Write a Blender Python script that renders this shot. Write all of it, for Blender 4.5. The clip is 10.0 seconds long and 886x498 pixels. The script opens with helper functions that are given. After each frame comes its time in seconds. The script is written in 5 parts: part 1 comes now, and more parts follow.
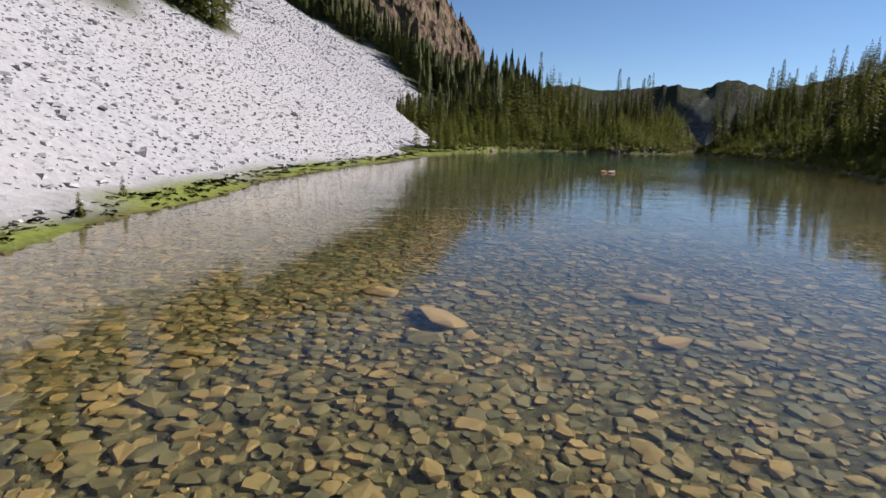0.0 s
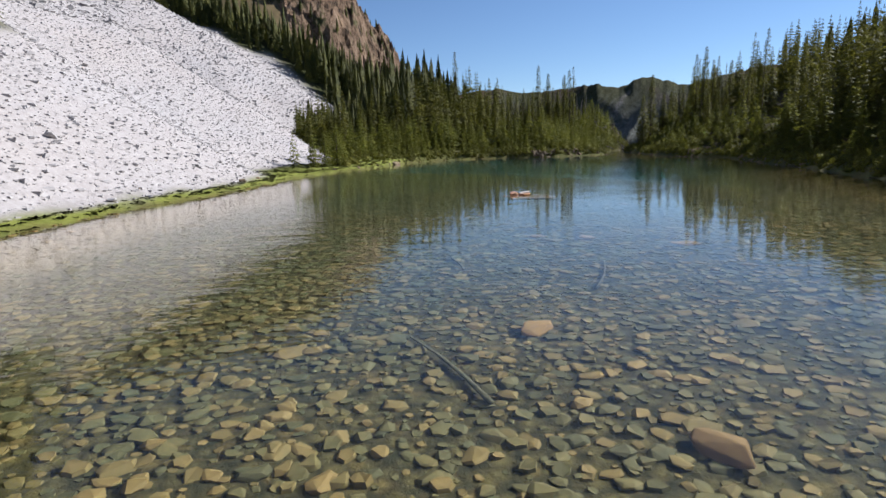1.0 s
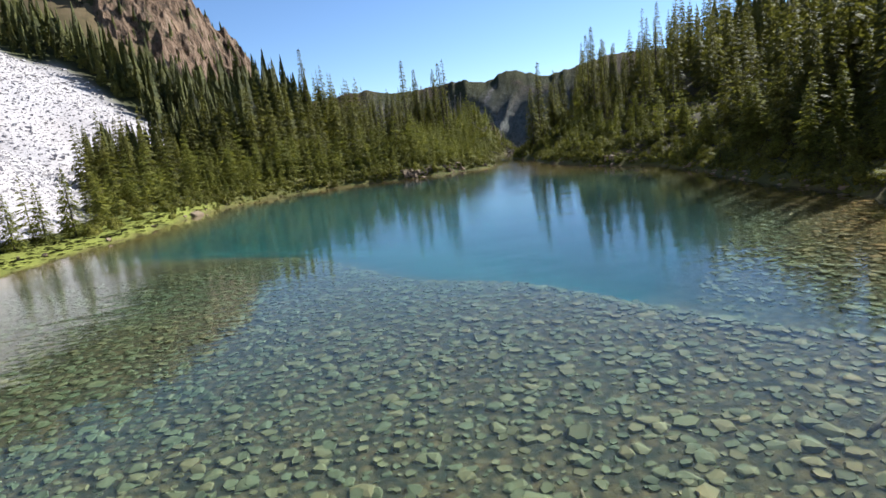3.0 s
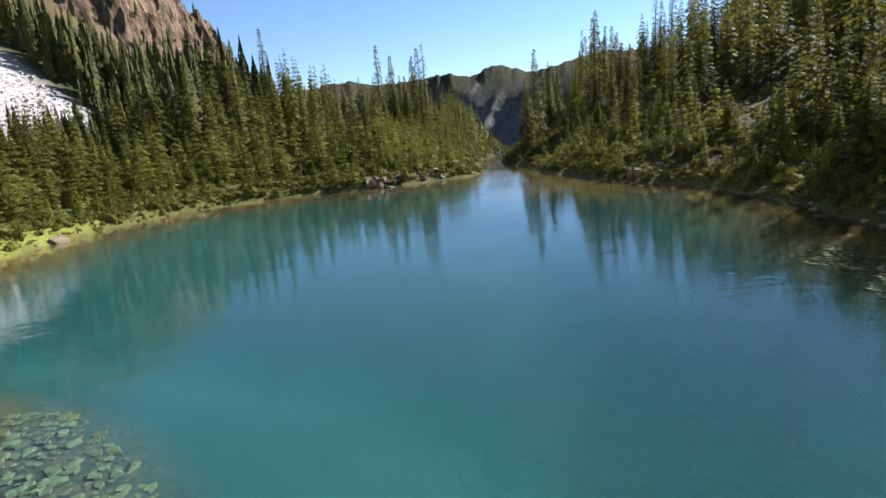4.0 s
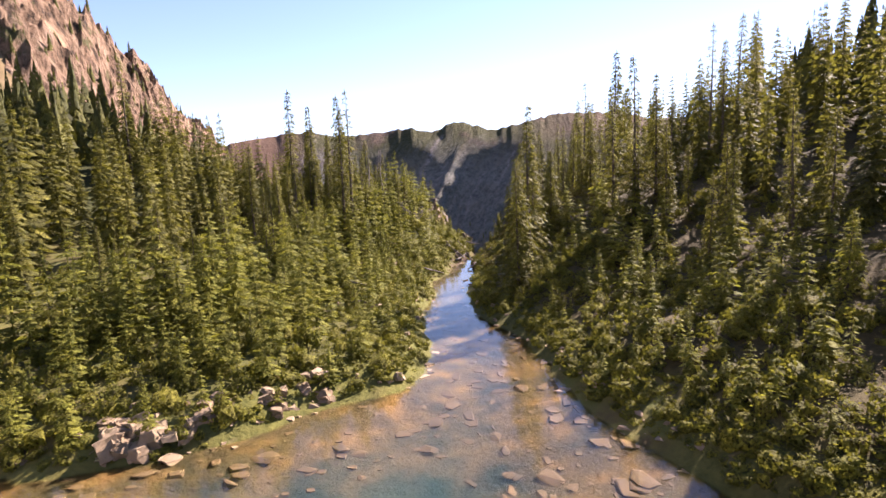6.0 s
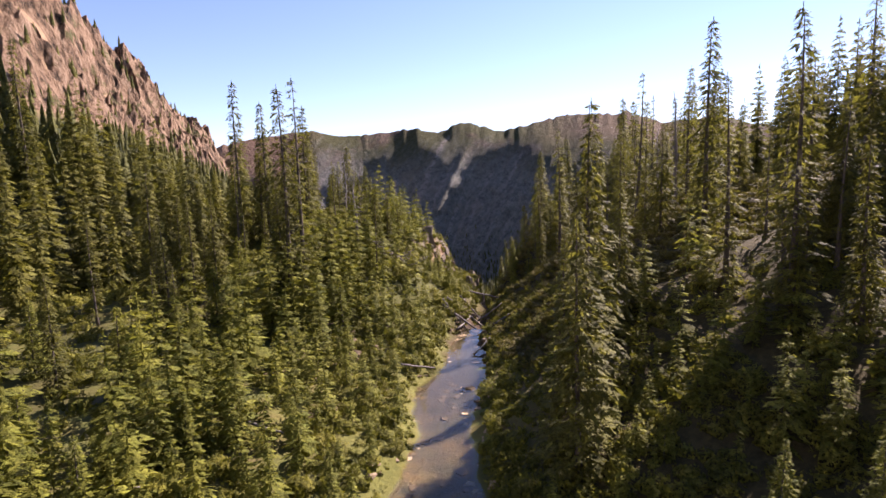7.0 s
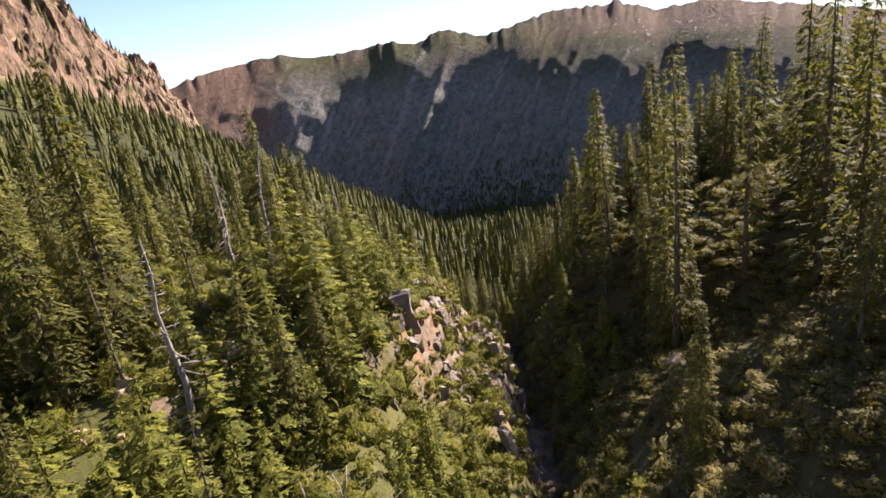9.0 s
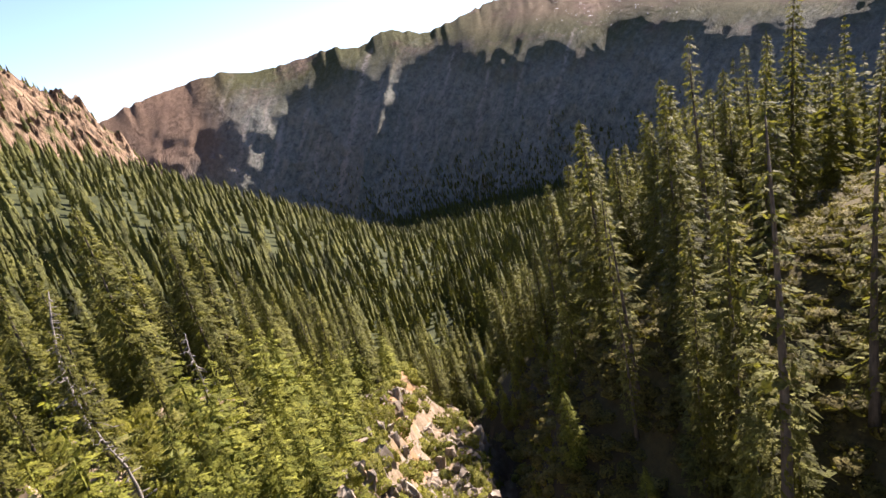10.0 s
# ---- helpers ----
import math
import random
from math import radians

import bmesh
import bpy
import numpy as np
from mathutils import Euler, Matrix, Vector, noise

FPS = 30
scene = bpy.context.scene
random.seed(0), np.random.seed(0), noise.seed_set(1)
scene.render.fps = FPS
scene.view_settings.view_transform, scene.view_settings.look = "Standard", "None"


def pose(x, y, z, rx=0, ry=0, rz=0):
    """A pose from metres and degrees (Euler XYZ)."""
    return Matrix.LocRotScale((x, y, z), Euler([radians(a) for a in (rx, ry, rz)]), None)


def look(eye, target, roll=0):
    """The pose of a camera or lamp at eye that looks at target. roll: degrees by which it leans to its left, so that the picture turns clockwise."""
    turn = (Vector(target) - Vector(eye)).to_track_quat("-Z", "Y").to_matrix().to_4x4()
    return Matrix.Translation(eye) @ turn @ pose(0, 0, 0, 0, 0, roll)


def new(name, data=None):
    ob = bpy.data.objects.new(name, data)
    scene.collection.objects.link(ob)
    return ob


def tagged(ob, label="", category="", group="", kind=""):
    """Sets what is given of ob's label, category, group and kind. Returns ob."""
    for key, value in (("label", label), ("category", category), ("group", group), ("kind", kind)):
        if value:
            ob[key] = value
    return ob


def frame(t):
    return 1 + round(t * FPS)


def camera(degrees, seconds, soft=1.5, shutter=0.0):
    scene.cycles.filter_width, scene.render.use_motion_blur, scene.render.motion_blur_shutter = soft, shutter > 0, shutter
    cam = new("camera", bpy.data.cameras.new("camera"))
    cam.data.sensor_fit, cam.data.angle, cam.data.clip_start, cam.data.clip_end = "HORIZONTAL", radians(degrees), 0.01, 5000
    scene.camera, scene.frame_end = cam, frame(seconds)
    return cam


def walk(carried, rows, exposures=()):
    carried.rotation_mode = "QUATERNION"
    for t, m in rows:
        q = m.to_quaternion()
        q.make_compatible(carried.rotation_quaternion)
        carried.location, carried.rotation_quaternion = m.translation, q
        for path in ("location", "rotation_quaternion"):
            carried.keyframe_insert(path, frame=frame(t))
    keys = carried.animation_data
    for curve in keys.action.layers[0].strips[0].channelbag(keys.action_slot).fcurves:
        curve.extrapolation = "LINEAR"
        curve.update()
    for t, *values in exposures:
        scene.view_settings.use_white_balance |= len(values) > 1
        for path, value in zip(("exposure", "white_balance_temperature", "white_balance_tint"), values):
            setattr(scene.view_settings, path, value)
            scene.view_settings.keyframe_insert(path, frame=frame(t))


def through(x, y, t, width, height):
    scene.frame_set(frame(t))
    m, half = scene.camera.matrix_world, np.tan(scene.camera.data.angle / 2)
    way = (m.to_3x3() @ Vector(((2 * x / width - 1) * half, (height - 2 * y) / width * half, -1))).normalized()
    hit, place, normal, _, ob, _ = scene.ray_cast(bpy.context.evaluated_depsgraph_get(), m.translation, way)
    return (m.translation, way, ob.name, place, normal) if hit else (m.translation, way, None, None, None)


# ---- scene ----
# ---- camera and walk ----
cam = camera(77, 10.0)
PATH = [
    (0.0, pose(2.135, -8.463, 3.210, 78.260, -1.593, 1.423)),
    (0.5, pose(5.832, 0.448, 3.450, 78.999, 0.092, -1.964)),
    (1.0, pose(8.145, 9.335, 3.498, 79.108, 1.655, -5.505)),
    (1.5, pose(10.201, 17.219, 3.685, 78.941, 3.362, -9.374)),
    (2.0, pose(12.108, 24.132, 4.192, 78.864, 6.095, -13.541)),
    (2.5, pose(14.292, 30.697, 5.213, 78.637, 6.808, -17.045)),
    (4.0, pose(23.580, 53.976, 6.340, 77.631, 4.604, -19.569)),
    (4.5, pose(27.662, 63.483, 7.093, 77.035, 3.357, -21.774)),
    (5.0, pose(31.816, 72.406, 8.487, 76.421, 1.501, -22.881)),
    (5.5, pose(36.512, 82.350, 9.776, 78.333, 1.560, -23.020)),
    (6.0, pose(41.153, 92.083, 11.125, 82.623, 2.552, -23.519)),
    (7.5, pose(56.020, 123.277, 15.191, 82.590, 1.776, -22.640)),
    (8.0, pose(59.532, 131.921, 16.747, 78.696, 3.427, -22.687)),
    (8.5, pose(63.725, 141.372, 18.115, 75.561, 5.432, -23.692)),
    (9.0, pose(68.164, 150.294, 19.055, 73.888, 7.253, -24.607)),
    (9.5, pose(72.783, 158.316, 20.532, 73.069, 10.082, -26.327)),
    (10.0, pose(77.957, 165.026, 21.954, 72.752, 12.733, -29.632)),
]
EXPO = [(0.0, 0.65, 5750, 12), (2.5, 1.25, 5700, 10), (4.5, 1.6, 6000, 12), (5.5, 2.2, 6500, 26), (6.2, 2.32, 6700, 34), (7.5, 1.7, 6500, 34), (8.5, 1.9, 6600, 30), (10.0, 2.3, 6700, 22)]
walk(cam, PATH, EXPO)

# ---- world and sun ----
SUN_AZ, SUN_EL = 71.0, 36.0          # degrees right of +y, degrees up
world = bpy.data.worlds.new("sky")
scene.world = world
world.use_nodes = True
wn = world.node_tree.nodes
wn.clear()
sky = wn.new("ShaderNodeTexSky")
sky.sky_type = "NISHITA"
sky.sun_disc = False
sky.sun_elevation, sky.sun_rotation = radians(SUN_EL), radians(SUN_AZ)
sky.altitude, sky.air_density, sky.dust_density, sky.ozone_density = 2500, 1.1, 0.1, 2.5
bg = wn.new("ShaderNodeBackground")
bg.inputs["Strength"].default_value = 0.060
wo = wn.new("ShaderNodeOutputWorld")
world.node_tree.links.new(sky.outputs[0], bg.inputs[0])
world.node_tree.links.new(bg.outputs[0], wo.inputs[0])
sun_way = Vector((math.sin(radians(SUN_AZ)) * math.cos(radians(SUN_EL)), math.cos(radians(SUN_AZ)) * math.cos(radians(SUN_EL)), math.sin(radians(SUN_EL))))
lamp = bpy.data.lights.new("sun", "SUN")
lamp.energy, lamp.angle, lamp.color = 5.0, radians(0.55), (1.0, 0.93, 0.82)
new("sun", lamp).matrix_world = look(sun_way * 300, (0, 0, 0))


# ---- materials ----
def material(name, rough=0.9, spec=0.3):
    m = bpy.data.materials.new(name)
    m.use_nodes = True
    b = m.node_tree.nodes["Principled BSDF"]
    b.inputs["Roughness"].default_value = rough
    b.inputs["Specular IOR Level"].default_value = spec
    return m, m.node_tree.nodes, m.node_tree.links, b


def noise_node(n, l, scale, detail=4, coords=None, rough=0.55):
    t = n.new("ShaderNodeTexNoise")
    t.inputs["Scale"].default_value, t.inputs["Detail"].default_value, t.inputs["Roughness"].default_value = scale, detail, rough
    if coords:
        l.new(coords, t.inputs["Vector"])
    return t.outputs["Fac"]


def ramp(n, l, fac, *stops):
    r = n.new("ShaderNodeValToRGB")
    e = r.color_ramp.elements
    while len(e) < len(stops):
        e.new(0.5)
    for k, (p, c) in zip(e, stops):
        k.position, k.color = p, (*c, 1) if len(c) == 3 else c
    l.new(fac, r.inputs[0])
    return r.outputs[0]


def grey(v):
    return (v, v, v)


def mix(n, l, fac, a, b, how="MIX"):
    x = n.new("ShaderNodeMix")
    x.data_type, x.blend_type = "RGBA", how
    for sock, val in ((x.inputs[0], fac), (x.inputs[6], a), (x.inputs[7], b)):
        if isinstance(val, (int, float)):
            sock.default_value = val
        elif isinstance(val, tuple):
            sock.default_value = (*val, 1)
        else:
            l.new(val, sock)
    return x.outputs[2]


def maths(n, l, op, a, b=0.0, c=None):
    x = n.new("ShaderNodeMath")
    x.operation = op
    for i, v in enumerate((a, b) if c is None else (a, b, c)):
        if isinstance(v, (int, float)):
            x.inputs[i].default_value = v
        else:
            l.new(v, x.inputs[i])
    return x.outputs[0]


def bump(n, l, b, height, strength, distance):
    x = n.new("ShaderNodeBump")
    x.inputs["Strength"].default_value, x.inputs["Distance"].default_value = strength, distance
    l.new(height, x.inputs["Height"])
    l.new(x.outputs[0], b.inputs["Normal"])


def place(n):
    return n.new("ShaderNodeNewGeometry").outputs["Position"]


def island(n):
    return n.new("ShaderNodeNewGeometry").outputs["Random Per Island"]


def own(n):
    return n.new("ShaderNodeObjectInfo").outputs["Random"]


def attr(n, name):
    a = n.new("ShaderNodeAttribute")
    a.attribute_name = name
    return a.outputs["Fac"]


def height_of(n, l):
    s = n.new("ShaderNodeSeparateXYZ")
    l.new(place(n), s.inputs[0])
    return s.outputs[2]


def foliage(name, dark, light, tip, through=0.48, lace=6.5):
    """Needles: some light passes through the sprays."""
    m, n, l, b = material(name, 0.75, 0.2)
    p = place(n)
    broad = noise_node(n, l, 0.16, 2, p)
    c = ramp(n, l, broad, (0.36, dark), (0.76, light))
    c = mix(n, l, maths(n, l, "MULTIPLY", island(n), 0.5), c, tip)
    c = mix(n, l, maths(n, l, "MULTIPLY", own(n), 0.5), c, mix(n, l, 0.5, dark, light))
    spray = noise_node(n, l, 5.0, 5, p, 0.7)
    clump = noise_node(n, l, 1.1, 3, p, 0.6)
    # shade in the gaps between sprays and clumps is put into the colour
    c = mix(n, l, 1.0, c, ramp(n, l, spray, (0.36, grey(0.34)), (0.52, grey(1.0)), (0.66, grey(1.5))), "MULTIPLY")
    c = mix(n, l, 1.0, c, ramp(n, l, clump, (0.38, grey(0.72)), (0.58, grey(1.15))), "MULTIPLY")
    # sprays turn their faces outwards from the crown
    form = n.new("ShaderNodeAttribute")
    form.attribute_name = "outward"
    turned = n.new("ShaderNodeVectorTransform")
    turned.vector_type, turned.convert_from, turned.convert_to = "NORMAL", "OBJECT", "WORLD"
    l.new(form.outputs["Vector"], turned.inputs[0])
    lean = n.new("ShaderNodeVectorMath")
    lean.operation = "MULTIPLY_ADD"
    lean.inputs[1].default_value = (1.1, 1.1, 1.1)
    l.new(turned.outputs[0], lean.inputs[0])
    l.new(n.new("ShaderNodeNewGeometry").outputs["Normal"], lean.inputs[2])
    even = n.new("ShaderNodeVectorMath")
    even.operation = "NORMALIZE"
    l.new(lean.outputs[0], even.inputs[0])
    rough = n.new("ShaderNodeBump")
    rough.inputs["Strength"].default_value, rough.inputs["Distance"].default_value = 1.0, 0.12
    l.new(spray, rough.inputs["Height"])
    l.new(even.outputs[0], rough.inputs["Normal"])
    l.new(rough.outputs[0], b.inputs["Normal"])
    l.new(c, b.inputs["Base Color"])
    t = n.new("ShaderNodeBsdfTranslucent")
    l.new(rough.outputs[0], t.inputs["Normal"])
    l.new(mix(n, l, 0.5, c, (0.22, 0.22, 0.024)), t.inputs["Color"])
    s = n.new("ShaderNodeMixShader")
    s.inputs[0].default_value = through
    l.new(b.outputs[0], s.inputs[1])
    l.new(t.outputs[0], s.inputs[2])
    if lace:
        # gaps between the twigs of a spray
        open_air = n.new("ShaderNodeBsdfTransparent")
        gaps = n.new("ShaderNodeMixShader")
        l.new(ramp(n, l, noise_node(n, l, lace, 2, p, 0.6), (0.435, grey(0)), (0.455, grey(1))), gaps.inputs[0])
        l.new(open_air.outputs[0], gaps.inputs[1])
        l.new(s.outputs[0], gaps.inputs[2])
        s = gaps
    l.new(s.outputs[0], n["Material Output"].inputs["Surface"])
    return m


def stone(name, a, b_, c_, scale=1.5, relief=0.03, lichen=None, rough=0.9):
    m, n, l, b = material(name, rough, 0.3)
    p = place(n)
    col = ramp(n, l, noise_node(n, l, scale, 6, p, 0.65), (0.3, a), (0.55, b_), (0.75, c_))
    col = mix(n, l, maths(n, l, "MULTIPLY", island(n), 0.6), col, a)
    col = mix(n, l, maths(n, l, "MULTIPLY", own(n), 0.55), col, c_)
    if lichen:
        col = mix(n, l, ramp(n, l, noise_node(n, l, scale * 2.3, 3, p), (0.58, grey(0)), (0.7, grey(0.7))), col, lichen)
    l.new(col, b.inputs["Base Color"])
    bump(n, l, b, noise_node(n, l, scale * 6, 6, p, 0.7), 0.7, relief)
    return m


def bark(name, a, b_):
    m, n, l, b = material(name, 0.92, 0.2)
    q = n.new("ShaderNodeMapping")
    q.inputs["Scale"].default_value = (9, 9, 2)
    l.new(place(n), q.inputs[0])
    f = noise_node(n, l, 1.0, 6, q.outputs[0], 0.7)
    l.new(ramp(n, l, f, (0.3, a), (0.7, b_)), b.inputs["Base Color"])
    bump(n, l, b, f, 0.8, 0.03)
    return m


def bed_stone(name, a, b_, c_, scale, relief, algae):
    """Stones under water; the water's green-blue haze is painted on, more with depth."""
    m, n, l, b = material(name, 0.8, 0.3)
    p = place(n)
    col = ramp(n, l, noise_node(n, l, scale, 6, p, 0.65), (0.3, a), (0.55, b_), (0.75, c_))
    r = n.new("ShaderNodeMath")
    r.operation = "FRACT"
    l.new(maths(n, l, "ADD", island(n), own(n)), r.inputs[0])
    col = mix(n, l, 0.6, col, ramp(n, l, r.outputs[0], (0.0, a), (0.45, b_), (0.8, c_), (1.0, (0.21, 0.13, 0.035))))
    water_tint = n.new("ShaderNodeMapRange")
    water_tint.inputs["From Min"].default_value, water_tint.inputs["From Max"].default_value, water_tint.inputs["To Max"].default_value = -0.65, -1.6, 0.9
    l.new(height_of(n, l), water_tint.inputs["Value"])
    col = mix(n, l, water_tint.outputs[0], col, (0.034, 0.064, 0.031))
    l.new(col, b.inputs["Base Color"])
    bump(n, l, b, noise_node(n, l, scale * 6, 6, p, 0.7), 0.7, relief)
    return m


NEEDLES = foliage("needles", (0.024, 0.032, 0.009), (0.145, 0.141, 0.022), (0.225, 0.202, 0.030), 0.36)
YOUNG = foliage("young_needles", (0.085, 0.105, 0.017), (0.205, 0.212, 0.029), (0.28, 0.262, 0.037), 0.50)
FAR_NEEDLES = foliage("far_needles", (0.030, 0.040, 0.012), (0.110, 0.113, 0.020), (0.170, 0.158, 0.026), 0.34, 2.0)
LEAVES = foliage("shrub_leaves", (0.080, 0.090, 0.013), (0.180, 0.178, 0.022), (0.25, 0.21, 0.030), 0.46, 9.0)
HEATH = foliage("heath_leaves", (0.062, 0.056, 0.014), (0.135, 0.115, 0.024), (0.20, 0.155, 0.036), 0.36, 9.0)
GRASS = foliage("grass_blades", (0.10, 0.115, 0.02), (0.18, 0.19, 0.035), (0.22, 0.21, 0.06), 0.35, 0)
FOLIAGE = (NEEDLES, YOUNG, FAR_NEEDLES, LEAVES, HEATH)
BARK = bark("bark", (0.045, 0.036, 0.03), (0.13, 0.11, 0.09))
DEADWOOD = bark("dead_wood", (0.085, 0.072, 0.062), (0.26, 0.235, 0.21))
SUNKEN = bark("sunken_wood", (0.028, 0.030, 0.018), (0.10, 0.092, 0.05))
SCREE = stone("scree_stone", (0.265, 0.248, 0.243), (0.355, 0.331, 0.322), (0.47, 0.44, 0.43), 0.9, 0.04)
BEDSTONE = bed_stone("lakebed_stone", (0.038, 0.034, 0.012), (0.092, 0.071, 0.018), (0.18, 0.110, 0.025), 2.2, 0.012, (0.06, 0.07, 0.03))
OCHRE = stone("ochre_stone", (0.09, 0.058, 0.021), (0.165, 0.102, 0.032), (0.24, 0.152, 0.05), 3.0, 0.012)
BANKSTONE = stone("bank_stone", (0.10, 0.070, 0.040), (0.215, 0.150, 0.088), (0.32, 0.245, 0.16), 1.4, 0.03, (0.12, 0.12, 0.05))
CLIFFSTONE = stone("cliff_stone", (0.07, 0.055, 0.042), (0.19, 0.150, 0.110), (0.27, 0.235, 0.19), 0.9, 0.10, (0.25, 0.125, 0.045))


OUTLETSTONE = stone("outlet_stone", (0.022, 0.018, 0.008), (0.050, 0.031, 0.010), (0.088, 0.053, 0.016), 1.2, 0.015)
DRYROCK = stone("dry_rock", (0.20, 0.095, 0.050), (0.33, 0.165, 0.085), (0.43, 0.25, 0.15), 2.5, 0.015)
PALEROCK = stone("pale_dry_rock", (0.42, 0.33, 0.25), (0.55, 0.46, 0.37), (0.66, 0.60, 0.52), 3.0, 0.012)


def crag_material():
    m, n, l, b = material("crag_stone", 0.95, 0.15)
    p = place(n)
    q = n.new("ShaderNodeMapping")
    q.inputs["Scale"].default_value = (1, 1, 0.4)
    l.new(p, q.inputs[0])
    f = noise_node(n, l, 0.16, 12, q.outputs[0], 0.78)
    # crevice shade is put into the colour, darkest where the bump dips
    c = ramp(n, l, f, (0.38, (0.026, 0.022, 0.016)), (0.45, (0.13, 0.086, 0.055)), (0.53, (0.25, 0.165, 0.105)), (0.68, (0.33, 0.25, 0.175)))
    c = mix(n, l, ramp(n, l, noise_node(n, l, 0.06, 8, p, 0.7), (0.56, grey(0)), (0.63, grey(0.85))), c, (0.070, 0.078, 0.026))
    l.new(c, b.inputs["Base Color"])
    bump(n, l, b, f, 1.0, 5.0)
    return m


CRAG = crag_material()


def ground_material():
    m, n, l, b = material("ground_cover", 0.95, 0.15)
    p = place(n)
    z = height_of(n, l)
    fine, mid, broad = noise_node(n, l, 3.0, 6, p, 0.7), noise_node(n, l, 0.5, 5, p), noise_node(n, l, 0.06, 4, p)
    soil = ramp(n, l, mid, (0.32, (0.075, 0.052, 0.024)), (0.5, (0.12, 0.105, 0.03)), (0.66, (0.085, 0.10, 0.025)))
    moss = ramp(n, l, fine, (0.3, (0.045, 0.050, 0.013)), (0.7, (0.098, 0.092, 0.024)))
    land = mix(n, l, ramp(n, l, broad, (0.42, grey(0)), (0.58, grey(1))), soil, moss)
    land = mix(n, l, ramp(n, l, mid, (0.64, grey(0)), (0.74, grey(0.7))), land, (0.19, 0.14, 0.085))
    grass = ramp(n, l, fine, (0.3, (0.12, 0.14, 0.02)), (0.7, (0.24, 0.25, 0.05)))
    land = mix(n, l, attr(n, "meadow"), land, grass)
    rubble = ramp(n, l, noise_node(n, l, 1.7, 8, p, 0.8), (0.30, (0.11, 0.102, 0.10)), (0.44, (0.315, 0.293, 0.287)), (0.75, (0.46, 0.432, 0.425)))
    rubble = mix(n, l, ramp(n, l, broad, (0.35, grey(0)), (0.7, grey(0.45))), rubble, (0.37, 0.32, 0.29))
    land = mix(n, l, attr(n, "scree"), land, rubble)
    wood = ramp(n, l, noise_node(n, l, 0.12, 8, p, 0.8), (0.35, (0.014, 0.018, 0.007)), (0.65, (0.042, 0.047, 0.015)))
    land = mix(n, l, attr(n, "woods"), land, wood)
    rock = ramp(n, l, noise_node(n, l, 0.07, 10, p, 0.75), (0.3, (0.07, 0.05, 0.035)), (0.5, (0.20, 0.13, 0.075)), (0.7, (0.27, 0.19, 0.12)))
    # brown heath ground; along the lake it also paints in the trees' shade
    land = mix(n, l, attr(n, "heath"), land, ramp(n, l, fine, (0.3, (0.026, 0.021, 0.009)), (0.7, (0.068, 0.052, 0.019))))
    # shade on the gorge's right bank is put into its near-black ground
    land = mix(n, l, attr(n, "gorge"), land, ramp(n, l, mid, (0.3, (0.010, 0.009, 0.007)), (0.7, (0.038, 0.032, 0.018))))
    land = mix(n, l, attr(n, "crag"), land, rock)
    land = mix(n, l, attr(n, "wet"), land, ramp(n, l, mid, (0.35, (0.014, 0.011, 0.008)), (0.65, (0.085, 0.052, 0.030))))
    face = ramp(n, l, noise_node(n, l, 0.9, 8, p, 0.8), (0.34, (0.04, 0.032, 0.022)), (0.48, (0.13, 0.095, 0.06)), (0.6, (0.19, 0.16, 0.125)), (0.75, (0.22, 0.16, 0.10)))
    face = mix(n, l, ramp(n, l, noise_node(n, l, 0.22, 3, p), (0.52, grey(0)), (0.60, grey(0.6))), face, (0.22, 0.120, 0.055))
    land = mix(n, l, attr(n, "bluff"), land, face)
    # under water: brown cobble shelf, then the deep water's teal painted on the bed
    vor = n.new("ShaderNodeTexVoronoi")
    vor.inputs["Scale"].default_value = 4.2
    warp = n.new("ShaderNodeMixRGB")
    warp.inputs[0].default_value = 0.10
    wob = n.new("ShaderNodeTexNoise")
    wob.inputs["Scale"].default_value, wob.inputs["Detail"].default_value = 6.0, 3
    l.new(p, wob.inputs["Vector"])
    l.new(p, warp.inputs[1])
    l.new(wob.outputs["Color"], warp.inputs[2])
    l.new(warp.outputs[0], vor.inputs["Vector"])
    tone = n.new("ShaderNodeSeparateColor")
    l.new(vor.outputs["Color"], tone.inputs[0])
    shelf = ramp(n, l, tone.outputs[0], (0.0, (0.058, 0.048, 0.015)), (0.5, (0.092, 0.072, 0.020)), (0.85, (0.125, 0.095, 0.025)), (1.0, (0.155, 0.102, 0.028)))
    seam = ramp(n, l, vor.outputs["Distance"], (0.2, grey(1.0)), (0.7, grey(0.4)))
    shelf = mix(n, l, 1.0, mix(n, l, 0.45, shelf, ramp(n, l, fine, (0.3, (0.035, 0.032, 0.013)), (0.7, (0.11, 0.09, 0.03)))), seam, "MULTIPLY")
    shelf = mix(n, l, attr(n, "outlet"), shelf, ramp(n, l, mid, (0.34, (0.018, 0.018, 0.009)), (0.5, (0.050, 0.036, 0.012)), (0.68, (0.11, 0.064, 0.018))))
    # paler bed along the left shore stands in for the scree's reflection
    shelf = mix(n, l, maths(n, l, "MULTIPLY", attr(n, "scree_sheen"), 0.8), shelf, ramp(n, l, fine, (0.3, (0.13, 0.105, 0.062)), (0.7, (0.23, 0.19, 0.12))))
    water_tint = ramp(n, l, mid, (0.3, (0.0034, 0.031, 0.031)), (0.7, (0.0044, 0.036, 0.036)))
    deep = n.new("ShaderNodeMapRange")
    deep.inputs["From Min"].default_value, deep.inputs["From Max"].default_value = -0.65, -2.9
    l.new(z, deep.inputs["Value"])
    bed = mix(n, l, deep.outputs[0], shelf, water_tint)
    # shade over the narrow outlet is put into its bed as dark brown
    bed = mix(n, l, attr(n, "outlet_shade"), bed, (0.024, 0.019, 0.012))
    under = n.new("ShaderNodeMapRange")
